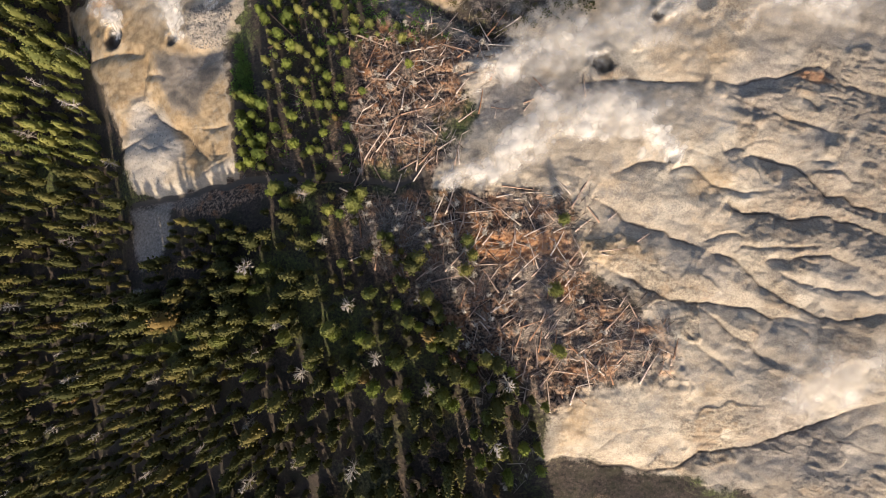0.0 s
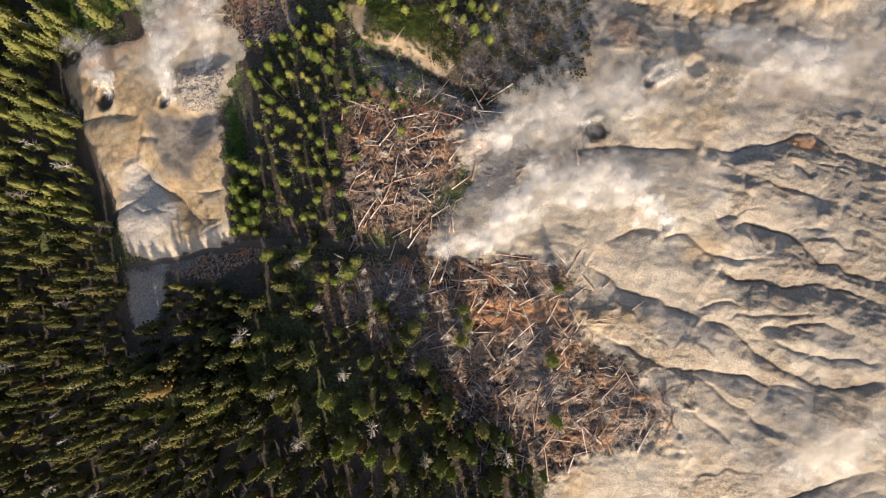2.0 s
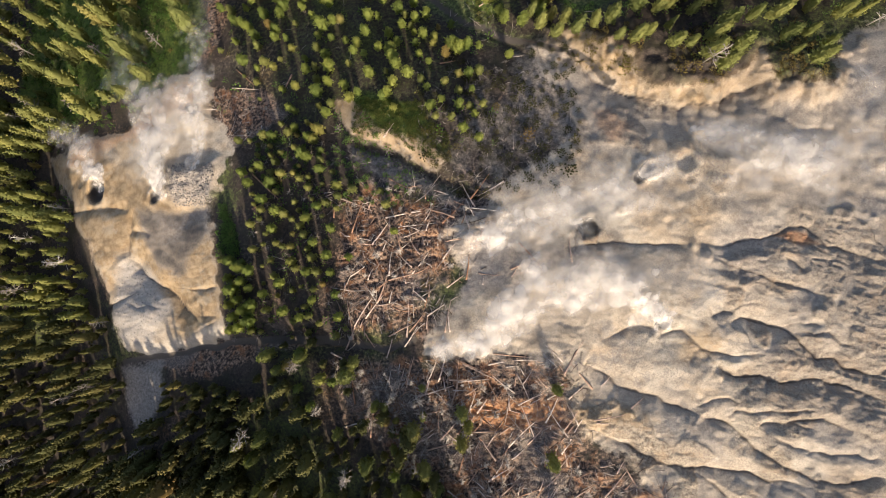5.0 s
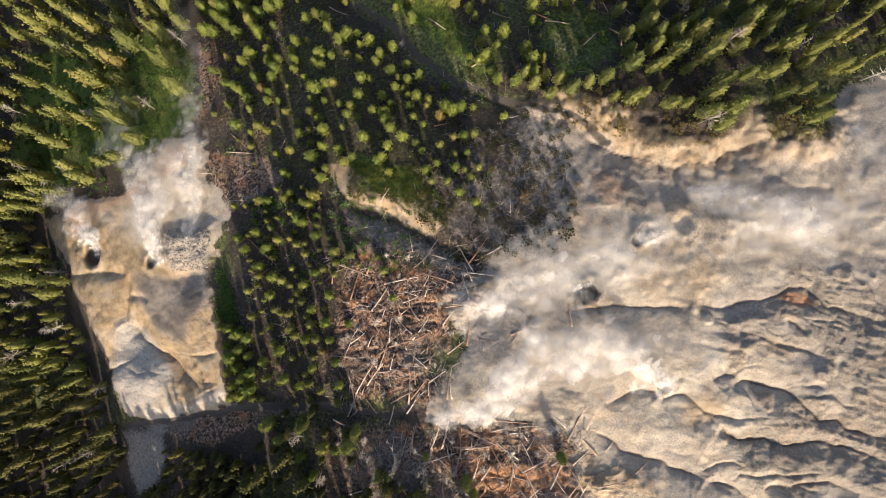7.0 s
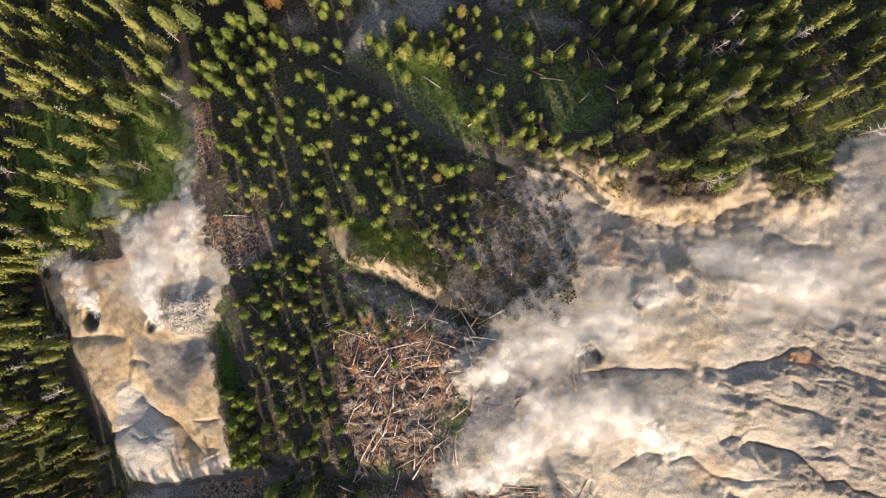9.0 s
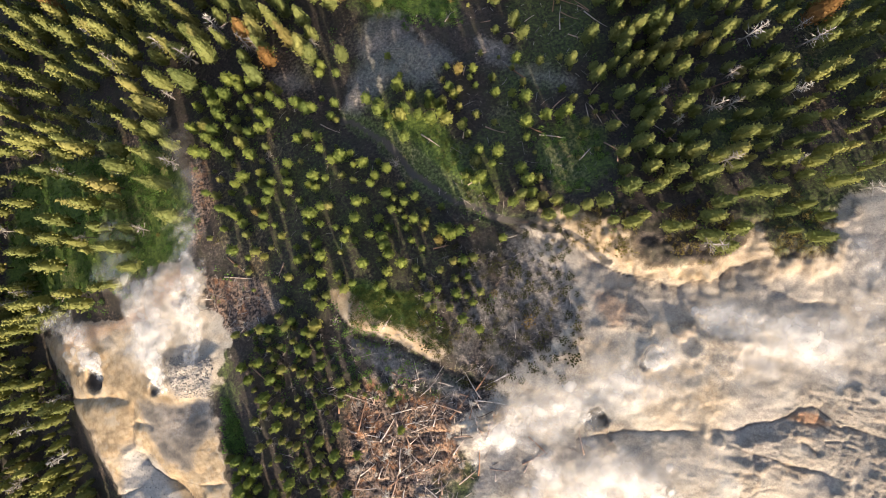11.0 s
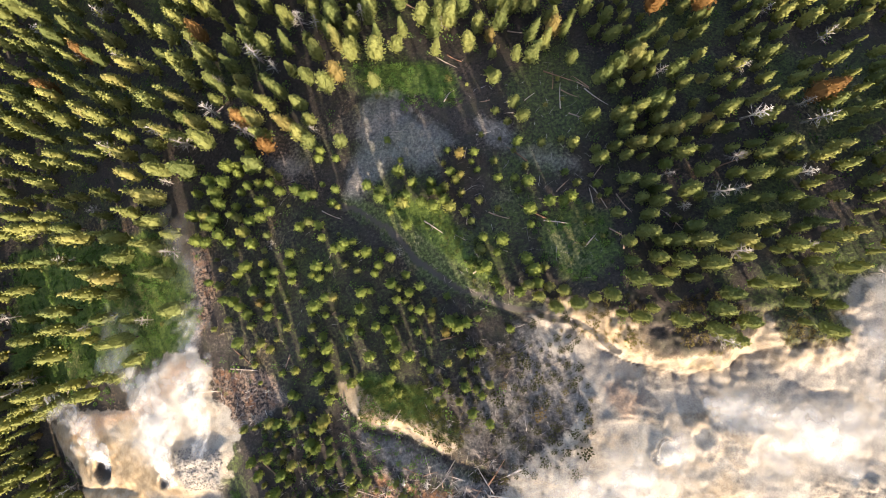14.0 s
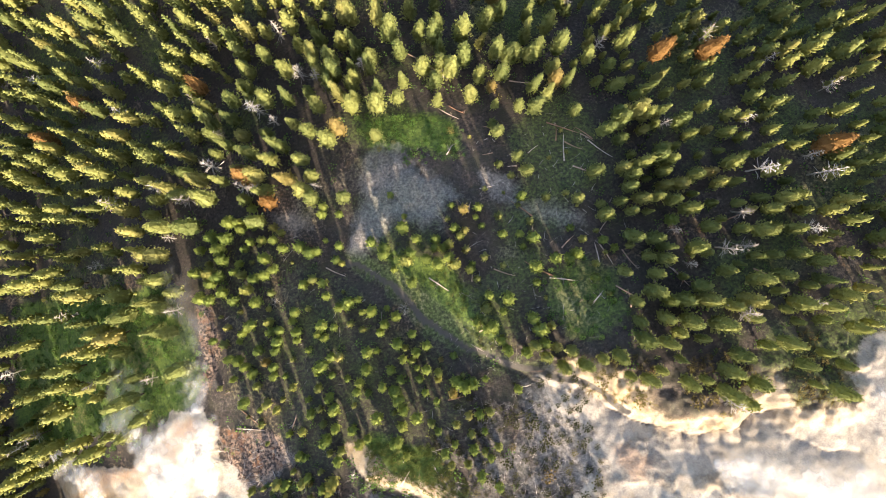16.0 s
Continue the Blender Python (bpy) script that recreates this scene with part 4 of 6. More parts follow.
def log_soup(long, seed, thick=1.0):
    """A fallen trunk along x and its broken limbs."""
    r = np.random.default_rng(seed)
    bow = r.normal(0, 0.025) * long

    def at(t):
        return np.array((long * (t - 0.5), bow * math.sin(3.14 * t), 0.10 + 0.06 * math.sin(5 * t + seed)))
    trunk, limbs = Soup(), []
    pole(trunk, [at(t) for t in (0, 0.2, 0.45, 0.7, 0.88, 1)], [v * thick for v in (0.14, 0.115, 0.10, 0.08, 0.055, 0.025)])
    for k in range(5):
        t, a, n = r.uniform(0.3, 1.0), r.choice((-1, 1)) * r.uniform(0.6, 1.5), r.uniform(0.4, 1.3)
        limb = Soup()
        limb.tube(at(t), at(t) + np.array((math.cos(a), math.sin(a), r.uniform(-0.1, 0.5))) * n, 0.03, 0.01, 4)
        limbs.append(limb)
    return trunk, limbs


# ---- where trees stand ----
def any_inside(x, y, polys, margin=0.0):
    hit = np.zeros(np.shape(x), bool)
    for p in polys:
        hit |= inside(x, y, p) > margin
    return hit


def scatter(poly, gap, seed, keep=1.0, taken=None, ragged=9.0):
    """Random places at least gap apart inside an outline."""
    r = np.random.default_rng(seed)
    lo, hi = np.min(poly, 0), np.max(poly, 0)
    n = int((hi - lo).prod() / (gap * gap) * 3)
    cand = lo + (hi - lo) * r.random((n, 2))
    cand = cand[inside(cand[:, 0], cand[:, 1], poly) + ragged * fbm(cand[:, 0], cand[:, 1], 6.0, 4, 55) > 0]
    cells, got = dict(taken or {}), []
    for x, y in cand:
        i, j = int(x // gap), int(y // gap)
        if any((x - a) ** 2 + (y - b) ** 2 < gap * gap for u in (-1, 0, 1) for v in (-1, 0, 1) for a, b in cells.get((i + u, j + v), ())):
            continue
        cells.setdefault((i, j), []).append((x, y))
        if r.random() < keep:
            got.append((x, y))
    return np.array(got)


BARE = [EAST_CLAY, WEST_CLAY, WEST_TAIL, SCREE, WEST_PATH, SCREE_W]
SW_WOODS = [(-118.0, 74.2), (-94.2, 74.0), (-88.3, 53.3), (-79.5, 40.8), (-77.5, 27.9), (-71.9, 12.6), (-68.1, 6.4), (-66.5, -4.8), (-60.1, -4.3), 
    (-55.1, -2.4), (-40.4, -0.4), (-34.1, 8.6), (-18.9, 11.1), (-11.3, 1.0), (-1.9, -7.1), (8.1, -15.9), (19.6, -29.3), (21.4, -42.2), 
    (21.3, -61.0), (-119.3, -82.8)]
NW_WOODS = [(-96.7, 188.4), (-1.8, 161.3), (-3.2, 124.4), (-9.2, 117.0), (-15.2, 109.7), (-22.8, 108.8), (-42.3, 111.5), (-46.0, 102.3), (-46.2, 89.1), 
    (-47.5, 74.1), (-42.9, 65.7), (-47.3, 39.3), (-111.0, 44.2)]
N_WOODS = [(-1.8, 161.3), (45.0, 150.5), (37.7, 118.9), (26.1, 117.7), (15.4, 121.4), (-3.2, 124.4)]
NE_WOODS = [(45.0, 150.5), (123.7, 135.5), (91.2, 62.2), (74.3, 65.2), (66.2, 58.0), (59.2, 64.0), (52.6, 57.4), (39.3, 62.4), (34.2, 70.1), 
    (41.0, 89.5), (40.2, 102.9), (45.2, 113.6)]
E_WOODS_THIN = [(19.1, 116.8), (45.2, 113.6), (40.2, 102.9), (41.0, 89.5), (34.2, 70.1), (26.0, 69.4), (16.9, 74.9), (11.0, 82.2), (5.6, 94.0), 
    (12.2, 105.2)]
MID_WOODS = [(-45.4, 108.4), (-26.2, 102.3), (-17.1, 97.0), (-10.7, 92.5), (-3.2, 82.4), (4.2, 74.8), (13.3, 67.3), (13.7, 59.2), (8.0, 51.0), 
    (1.4, 48.8), (-15.9, 48.3), (-24.1, 53.2), (-30.7, 55.8), (-39.1, 65.3), (-40.6, 72.2), (-39.7, 88.1), (-45.6, 93.7)]
LOW_WOODS = [(-37.0, 53.3), (-15.4, 55.6), (-11.2, 50.8), (1.2, 43.3), (-16.3, 41.5), (-17.2, 29.8), (-16.9, 19.2), (-16.2, 14.5), (-41.4, 15.1), 
    (-41.2, 26.5), (-37.4, 29.7), (-36.6, 41.9), (-38.7, 50.0)]


# trees that stand out, with their heights
YOUNG_A = [(-34.5, 106.7, 7), (-32.6, 106.5, 6), (-35.6, 103.8, 7), (-38.6, 104.7, 7), (-29.4, 105.2, 6), (-32.4, 104.9, 5), (-29.5, 108.9, 4), 
    (-32.2, 100.8, 4), (-30.7, 102.0, 4), (-37.6, 101.8, 7), (-41.9, 102.3, 5), (-37.2, 99.3, 6), (-27.9, 101.9, 5), (-25.6, 101.4, 5), 
    (-23.6, 99.4, 6), (-27.8, 98.1, 6), (-34.6, 96.5, 5), (-33.5, 98.0, 4), (-26.1, 95.5, 5), (-28.1, 94.6, 6), (-40.0, 97.3, 7), 
    (-43.2, 97.7, 6), (-37.9, 96.1, 7), (-39.9, 95.2, 6), (-14.2, 106.2, 5), (-14.7, 104.7, 4), (-11.2, 104.1, 4), (-20.0, 99.2, 6), 
    (-18.2, 97.4, 6), (-17.0, 97.5, 5), (-14.8, 99.3, 3), (-12.1, 97.7, 4)]
YOUNG_B = [(-13.2, 95.2, 4), (-12.1, 94.2, 3), (-20.4, 91.5, 4), (-16.4, 91.0, 4), (-16.1, 88.4, 5), (-12.5, 86.0, 5), (-5.5, 97.2, 5), 
    (-3.2, 94.5, 6), (-32.3, 92.4, 6), (-30.4, 89.7, 6), (-37.7, 92.8, 6), (-35.8, 90.7, 5), (-42.9, 92.5, 6), (-41.0, 91.9, 6), 
    (-30.6, 94.5, 5), (-0.2, 106.0, 3), (1.0, 99.0, 6), (1.8, 101.1, 3), (-3.2, 95.5, 5), (3.4, 96.3, 5), (7.1, 95.4, 5), (8.2, 93.7, 5), 
    (9.4, 94.1, 4), (6.6, 93.9, 4), (11.2, 97.1, 4), (11.9, 95.2, 4), (13.5, 100.2, 5), (16.4, 100.2, 4), (15.6, 98.4, 3), (16.3, 96.5, 3), 
    (1.6, 93.7, 6), (0.8, 92.4, 6)]
YOUNG_C = [(4.5, 92.1, 5), (6.5, 91.0, 7), (9.0, 91.7, 6), (9.6, 90.2, 6), (1.0, 88.0, 5), (-2.0, 91.2, 3), (12.6, 88.5, 4), (13.1, 89.4, 3), 
    (19.9, 94.2, 5), (23.0, 93.6, 4), (25.3, 92.6, 5), (23.2, 91.0, 3), (24.3, 87.1, 6), (24.1, 84.1, 4), (18.3, 82.2, 6), (15.0, 83.4, 4), 
    (25.1, 100.6, 5), (11.4, 101.6, 3), (-32.7, 85.4, 6), (-34.6, 84.0, 5), (-35.7, 82.5, 3), (-28.6, 85.3, 5), (-28.7, 83.3, 4), 
    (-26.7, 83.4, 4), (-27.1, 81.4, 5), (-23.0, 82.7, 5), (-23.7, 84.8, 4), (-22.7, 86.4, 5), (-23.3, 80.9, 3), (-21.3, 78.7, 3), 
    (-28.1, 79.8, 5), (-31.5, 80.3, 5)]
YOUNG_D = [(-37.8, 79.5, 5), (-36.0, 79.0, 5), (-34.5, 77.4, 5), (-33.4, 75.8, 4), (-28.9, 76.6, 4), (-29.1, 74.9, 4), (-26.8, 74.4, 3), 
    (-25.7, 72.2, 3), (-17.8, 83.0, 5), (-19.0, 81.5, 4), (-17.5, 80.7, 4), (-15.4, 82.3, 4), (-13.8, 85.8, 4), (-11.9, 86.5, 5), 
    (-10.1, 86.7, 3), (-7.6, 84.3, 6), (-9.6, 84.1, 3), (-4.6, 84.1, 3), (-18.7, 75.6, 7), (-16.9, 76.9, 4), (-20.1, 74.2, 3), (-17.3, 73.4, 3), 
    (-9.5, 76.7, 5), (-10.4, 73.7, 5), (-7.8, 76.6, 3), (-5.8, 72.7, 4), (-14.4, 72.3, 3), (-12.1, 71.4, 4), (-12.9, 69.8, 4), (-10.8, 69.2, 3), 
    (-7.9, 70.1, 4), (-5.4, 69.0, 6)]
YOUNG_E = [(-18.5, 69.6, 5), (-17.6, 67.5, 5), (-22.8, 69.5, 3), (-29.3, 68.6, 4), (-35.9, 70.7, 5), (-37.8, 75.3, 3), (-41.4, 83.4, 4), 
    (-3.1, 82.4, 5), (-5.6, 81.3, 5), (-6.6, 79.8, 4), (-3.7, 77.7, 6), (-0.6, 78.6, 4), (1.6, 76.0, 4), (-0.4, 75.3, 5), (-3.0, 74.3, 4), 
    (-0.8, 72.3, 3), (1.0, 71.8, 4), (2.9, 71.0, 4), (2.8, 69.7, 3), (-0.7, 70.3, 3), (-4.3, 70.8, 4), (-5.7, 72.8, 3), (6.3, 73.4, 3), 
    (5.9, 69.0, 6), (7.3, 68.0, 6), (5.1, 67.1, 5), (8.9, 68.4, 6), (-6.1, 69.2, 5), (-5.0, 67.4, 6), (-4.6, 65.8, 6), (1.8, 66.0, 3), 
    (-0.1, 67.8, 3)]
YOUNG_F = [(11.4, 68.4, 3), (16.7, 65.9, 4), (14.5, 77.7, 6), (13.3, 77.4, 4), (11.7, 78.8, 3), (17.0, 80.1, 4), (21.7, 78.1, 6), (22.8, 75.8, 6), 
    (15.7, 74.9, 4), (16.3, 73.2, 6), (19.6, 72.2, 6), (22.9, 73.3, 5), (-33.1, 68.7, 3), (-22.6, 67.1, 5), (-18.0, 67.0, 5), (-18.0, 63.8, 5), 
    (-20.2, 62.0, 6), (-14.9, 62.9, 4), (-9.6, 64.7, 5), (-2.2, 63.7, 5), (-5.4, 62.5, 4), (-12.3, 61.2, 4), (-13.9, 60.4, 4), (-6.4, 60.3, 5), 
    (-7.4, 59.8, 4), (-18.6, 57.7, 4), (-26.1, 59.6, 4), (-25.2, 58.9, 3), (-24.8, 63.8, 4), (-27.6, 63.6, 3), (-29.7, 54.4, 4), 
    (-25.1, 55.5, 4)]
YOUNG_G = [(-20.0, 54.4, 6), (-22.3, 53.1, 4), (-21.2, 52.7, 4), (-14.5, 53.1, 4), (-14.6, 48.2, 4), (-23.7, 50.2, 5), (-22.7, 49.4, 5), 
    (-20.0, 50.4, 3), (9.5, 59.7, 3), (1.5, 57.0, 4), (6.9, 56.9, 4), (3.8, 58.2, 3), (7.5, 52.3, 4), (10.2, 50.2, 4), (9.7, 54.9, 3), 
    (-5.3, 57.4, 3), (1.0, 60.8, 3), (9.1, 62.9, 4), (32.2, 88.2, 6), (31.0, 87.6, 5), (28.4, 87.9, 5), (32.6, 93.0, 3), (37.7, 89.7, 4), 
    (39.6, 87.8, 3), (39.7, 94.4, 6), (50.6, 91.0, 5), (34.6, 83.3, 4), (48.4, 77.2, 6), (-20.2, 46.6, 5), (-16.9, 43.2, 4), (-11.1, 45.5, 5), 
    (-9.7, 44.3, 5)]
YOUNG_H = [(-6.2, 33.9, 4), (-30.7, 44.6, 4), (-23.2, 37.6, 4), (-20.8, 39.6, 4), (-30.3, 35.9, 4), (-26.3, 29.4, 4), (-23.5, 27.3, 5), 
    (-19.4, 30.2, 5), (-18.0, 22.8, 4), (-22.5, 21.9, 4), (-37.0, 29.7, 3), (-28.2, 20.1, 5), (-25.1, 18.8, 4), (-15.2, 29.7, 3), 
    (-18.7, 26.9, 4), (-32.5, 23.4, 5), (-28.8, 25.4, 5), (-35.4, 20.1, 4), (-22.0, 32.8, 4), (-18.4, 35.2, 4), (-17.4, 18.7, 4)]
YOUNG_I = [(5.5, -32.5, 5), (8.4, -24.3, 5), (11.8, -21.3, 4), (14.1, -27.9, 5), (5.0, -20.6, 5), (-8.5, -10.0, 5), (-13.8, -8.1, 5), (-4.4, -14.0, 5), 
    (-0.4, -17.8, 5), (-14.8, -16.3, 6), (-9.6, -20.3, 5), (-6.4, -26.1, 6), (-2.4, -25.0, 5), (1.6, -27.6, 6), (6.5, -37.2, 6), 
    (11.3, -39.8, 6), (14.1, -34.8, 5), (17.1, -38.7, 4), (-12.6, -25.3, 7), (-20.1, -15.4, 7), (-19.0, -24.7, 7), (-36.2, -8.0, 6), 
    (-30.5, 8.7, 5), (-28.3, 9.8, 4), (-25.3, 11.8, 5), (-33.6, 11.0, 4), (-21.4, 7.4, 5), (-19.3, 6.4, 4), (-26.0, 5.4, 4), (-23.6, 2.2, 5)]
TALL_A = [(-3.8, 134.9, 11.4), (-0.1, 134.7, 14), (-7.7, 133.8, 15.3), (-7.2, 129.5, 14), (-3.7, 128.1, 10.1), (0.1, 124.7, 14), (4.8, 126.0, 10.1), 
    (6.7, 129.3, 11.4), (13.0, 127.8, 10.1), (14.8, 130.8, 11.4), (19.8, 131.2, 12.7), (22.1, 127.2, 11.4), (19.7, 122.9, 10.1), 
    (24.0, 124.3, 10.1), (24.2, 120.6, 10.1), (-8.4, 121.5, 14), (-0.8, 118.5, 10.1), (23.0, 114.7, 10.1), (28.2, 129.8, 15.3), 
    (12.6, 123.6, 10.1), (28.6, 118.7, 10.1), (34.6, 120.2, 14), (38.9, 115.6, 11.4), (39.3, 102.8, 11.4), (43.0, 110.4, 14), (46.3, 111.4, 14), 
    (49.5, 112.8, 15.3), (51.2, 111.7, 12.7), (54.5, 112.1, 12.7), (53.2, 117.3, 14), (44.3, 102.3, 11.4), (47.6, 102.6, 12.7)]
TALL_B = [(51.2, 102.9, 12.7), (53.0, 102.0, 12.7), (25.9, 108.4, 10.1), (26.9, 106.0, 10.1), (38.9, 94.3, 10.1), (53.6, 92.6, 12.7), 
    (42.1, 89.7, 12.7), (46.0, 88.5, 11.4), (47.6, 86.7, 12.7), (52.5, 85.3, 12.7), (56.1, 80.7, 10.1), (47.2, 77.1, 11.4), (51.3, 76.4, 12.7), 
    (64.7, 86.5, 11.4), (-17.5, 110.0, 12.7), (-16.0, 108.1, 10.1), (-9.3, 107.3, 10.1), (44.4, 126.0, 15.3), (36.6, 122.5, 15.3), 
    (33.9, 129.4, 16.6), (14.8, 137.3, 16.6), (5.2, 140.9, 16.6), (11.2, 139.5, 14), (20.3, 137.1, 16.6), (51.5, 127.8, 16.6), 
    (32.9, 129.3, 15.3)]
RUSTY = [(-25.2, 109.2, 10.9), (66.5, 122.4, 15.3), (57.3, 124.0, 14.2), (-29.0, 115.4, 13.1), (-37.6, 138.0, 14.2), (80.0, 99.3, 13.1), 
    (-79.9, 136.5, 13.1), (-68.0, 141.6, 13.1)]
SNAGS = [(-49.2, 117.8, 12), (-42.6, 113.6, 12), (-36.2, 119.2, 12), (-28.8, 112.9, 11), (-25.0, 129.7, 13), (-15.1, 135.8, 12), (57.4, 84.7, 10), 
    (60.5, 84.3, 9), (51.3, 82.8, 7), (67.7, 97.4, 12), (78.1, 94.6, 11), (-1.3, 82.9, 4), (69.1, 72.8, 7)]
SNAGS_LOW = [(-74.9, 4.9, 9), (-30.7, -13.8, 9), (-35.7, -19.6, 9), (-17.5, -9.9, 9), (-84.5, -29.4, 10), (-7.2, 6.5, 6), (-12.6, 1.3, 5), 
    (-22.2, 1.3, 6), (-3.2, 3.6, 6), (9.7, -17.4, 7), (5.4, -4.2, 6), (23.6, 3.5, 5)]
SNAGS_LOW += [(-17.8, -10.7, 7), (-32.3, -14.7, 7), (-36.7, -20.2, 7), (-22.6, 2.0, 6), (-27.2, 0.2, 5), (-12.0, -0.8, 6), (-8.8, 3.3, 6), 
    (-14.1, 6.3, 5), (-5.8, -2.7, 6), (-2.7, 1.3, 6)]
STUMPS = [(-16.4, 54.5), (-35.5, 55.9), (-27.5, 58.1), (-31.5, 60.2), (-1.5, 83.7), (-27.3, 88.9), (8.7, 62.8), (0.2, 41.2)]
# fallen trunks, from butt to tip
LOGS_A = [(14.3, 25.9), (18.2, 27.5), (-0.5, 21.5), (-0.2, 24.1), (6.1, 34.6), (7.1, 36.9), (2.8, 23.1), (6.1, 25.3), (8.6, 25.5), (12.4, 24.9), 
    (-9.7, 23.7), (-7.8, 24.9), (-7.8, 24.9), (-2.9, 25.9), (-2.9, 25.9), (-0.2, 27.0), (-9.0, 10.4), (-7.4, 15.3), (-5.0, 14.3), (-4.2, 21.4), 
    (-19.1, 17.4), (-16.4, 19.5), (-19.6, 14.5), (-17.7, 16.4), (-0.5, 35.6), (0.7, 37.6), (-13.4, 32.1), (-9.4, 31.5), (-13.8, 17.6), 
    (-11.2, 12.3), (10.4, 11.2), (17.2, 10.2), (4.6, 9.9), (10.8, 7.2), (3.8, 9.5), (4.1, 6.3), (2.3, 6.6), (9.1, 6.8), (-2.2, 4.6), (-0.7, 8.1), 
    (-13.9, 9.2), (-12.5, 7.2), (-15.6, 8.7), (-14.3, 4.6)]
LOGS_B = [(-3.4, 0.3), (4.3, 1.8), (-6.8, 3.4), (-4.9, 5.2), (-2.1, 3.9), (-0.7, 8.3), (4.9, 9.5), (10.4, 6.6), (3.9, 6.4), (9.4, 6.8), (5.0, 3.8), 
    (7.4, 5.4), (5.5, 0.9), (8.3, 3.6), (4.0, -5.0), (8.3, -0.4), (-16.2, 7.9), (-14.5, 4.2), (-11.0, 6.8), (-10.1, 10.2), (-5.4, 5.2), 
    (-4.3, 10.4), (-17.7, -2.2), (-13.5, -0.8), (11.1, -6.8), (12.6, -4.8), (13.5, -13.7), (17.8, -12.1), (4.7, -12.2), (6.5, -9.8), 
    (8.9, -10.9), (11.1, -7.8), (18.2, -8.7), (18.4, -3.8), (22.0, -8.6), (21.3, -4.7), (20.2, -12.1), (18.9, -14.5), (12.8, 3.1), (11.7, -1.4), 
    (10.7, -1.9), (12.7, 2.1)]
LOGS_C = [(26.5, -0.3), (32.0, 0.4), (26.9, -0.8), (29.7, -1.2), (28.5, 5.0), (30.4, 6.5), (33.0, 1.2), (35.6, 2.8), (21.8, -2.3), (24.2, 1.2), 
    (16.0, -2.8), (15.6, 0.2), (9.4, 9.2), (18.2, 9.8), (10.2, -2.9), (8.2, -5.9), (17.8, -15.6), (20.2, -11.6), (23.5, -14.4), (25.8, -12.4), 
    (27.1, -20.6), (29.0, -18.1), (21.6, -16.4), (25.3, -19.7)]
LOGS_D = [(33.6, 114.9), (39.6, 111.2), (39.6, 111.2), (41.8, 109.0), (36.1, 110.2), (39.3, 107.7), (40.6, 109.6), (44.5, 104.9), (34.5, 110.5), 
    (35.5, 114.5), (37.9, 81.2), (42.0, 77.4), (37.3, 89.2), (38.8, 84.7), (41.0, 87.4), (42.9, 82.9), (46.2, 85.4), (49.3, 81.7), (44.6, 81.5), 
    (46.7, 76.0), (48.9, 82.3), (50.9, 78.3), (26.8, 84.5), (31.7, 83.0), (61.9, 79.9), (66.9, 76.5), (33.1, 78.4), (35.7, 80.5), (39.4, 76.8), 
    (39.9, 80.3), (6.5, 138.7), (16.7, 128.1), (-6.6, 126.5), (-4.5, 128.0), (15.0, 122.7), (18.0, 120.2), (12.7, 122.6), (16.7, 119.2), 
    (28.4, 125.6), (34.3, 123.7), (36.4, 104.9), (39.2, 103.1), (60.6, 89.0), (65.0, 89.8)]
LOGS_E = [(-34.7, 47.2), (-28.5, 41.0), (-34.9, 40.1), (-31.1, 41.3), (-7.0, 44.0), (-3.3, 41.8), (-7.6, 51.9), (-5.5, 54.4), (4.4, 88.4), 
    (7.8, 85.2), (17.0, 87.9), (20.9, 85.8), (3.8, 65.6), (6.9, 65.9), (-15.7, 94.0), (-11.8, 91.5), (-39.1, 65.6), (-32.9, 64.5), (-25.9, 66.8), 
    (-28.2, 62.6), (-38.0, 69.5), (-34.0, 65.5)]

pine_variants = [pine_soup(13, 1.75, 0.16, 100, tufts=224, size=0.35), pine_soup(15, 1.9, 0.2, 101, tufts=251, size=0.35), pine_soup(11, 1.65, 0.14, 102, tufts=204, size=0.35),
                 pine_soup(14, 1.7, 0.06, 103, "spruce", tufts=258, size=0.35), pine_soup(9, 1.5, 0.12, 104, tufts=176, size=0.35), pine_soup(11, 1.4, 0.05, 105, "spruce", tufts=217, size=0.33)]
woods_variants = [pine_soup(13, 1.75, 0.16, 110, tufts=60, size=0.68), pine_soup(15, 1.9, 0.22, 111, tufts=65, size=0.7), pine_soup(11, 1.65, 0.14, 112, tufts=52, size=0.64),
                  pine_soup(14, 1.7, 0.06, 113, "spruce", tufts=68, size=0.64), pine_soup(9, 1.5, 0.12, 114, tufts=48, size=0.6), pine_soup(11, 1.4, 0.05, 115, "spruce", tufts=59, size=0.6)]
young_variants = [pine_soup(4.5, 1.05, 0.1, 200, tufts=129, size=0.28), pine_soup(5.5, 1.15, 0.12, 201, tufts=153, size=0.30), pine_soup(3.2, 0.8, 0.08, 202, tufts=85, size=0.26),
                  pine_soup(6.5, 1.3, 0.16, 203, tufts=176, size=0.31)]
TALL, SMALL = (13, 15, 11, 14, 9, 11), (4.5, 5.5, 3.2, 6.5)


def tree_things(name, variants, needles, label, category, group):
    """One thing of each variant, as a pattern for copies; stored below the ground's edge and removed at the end."""
    made = []
    for crown, trunk in variants:
        top = new(name)
        part("trunk", trunk.mesh("trunk", True), BARK, top)
        part("crown", crown.mesh("crown"), needles, top)
        made.append(tagged(top, label, category, group))
    return made


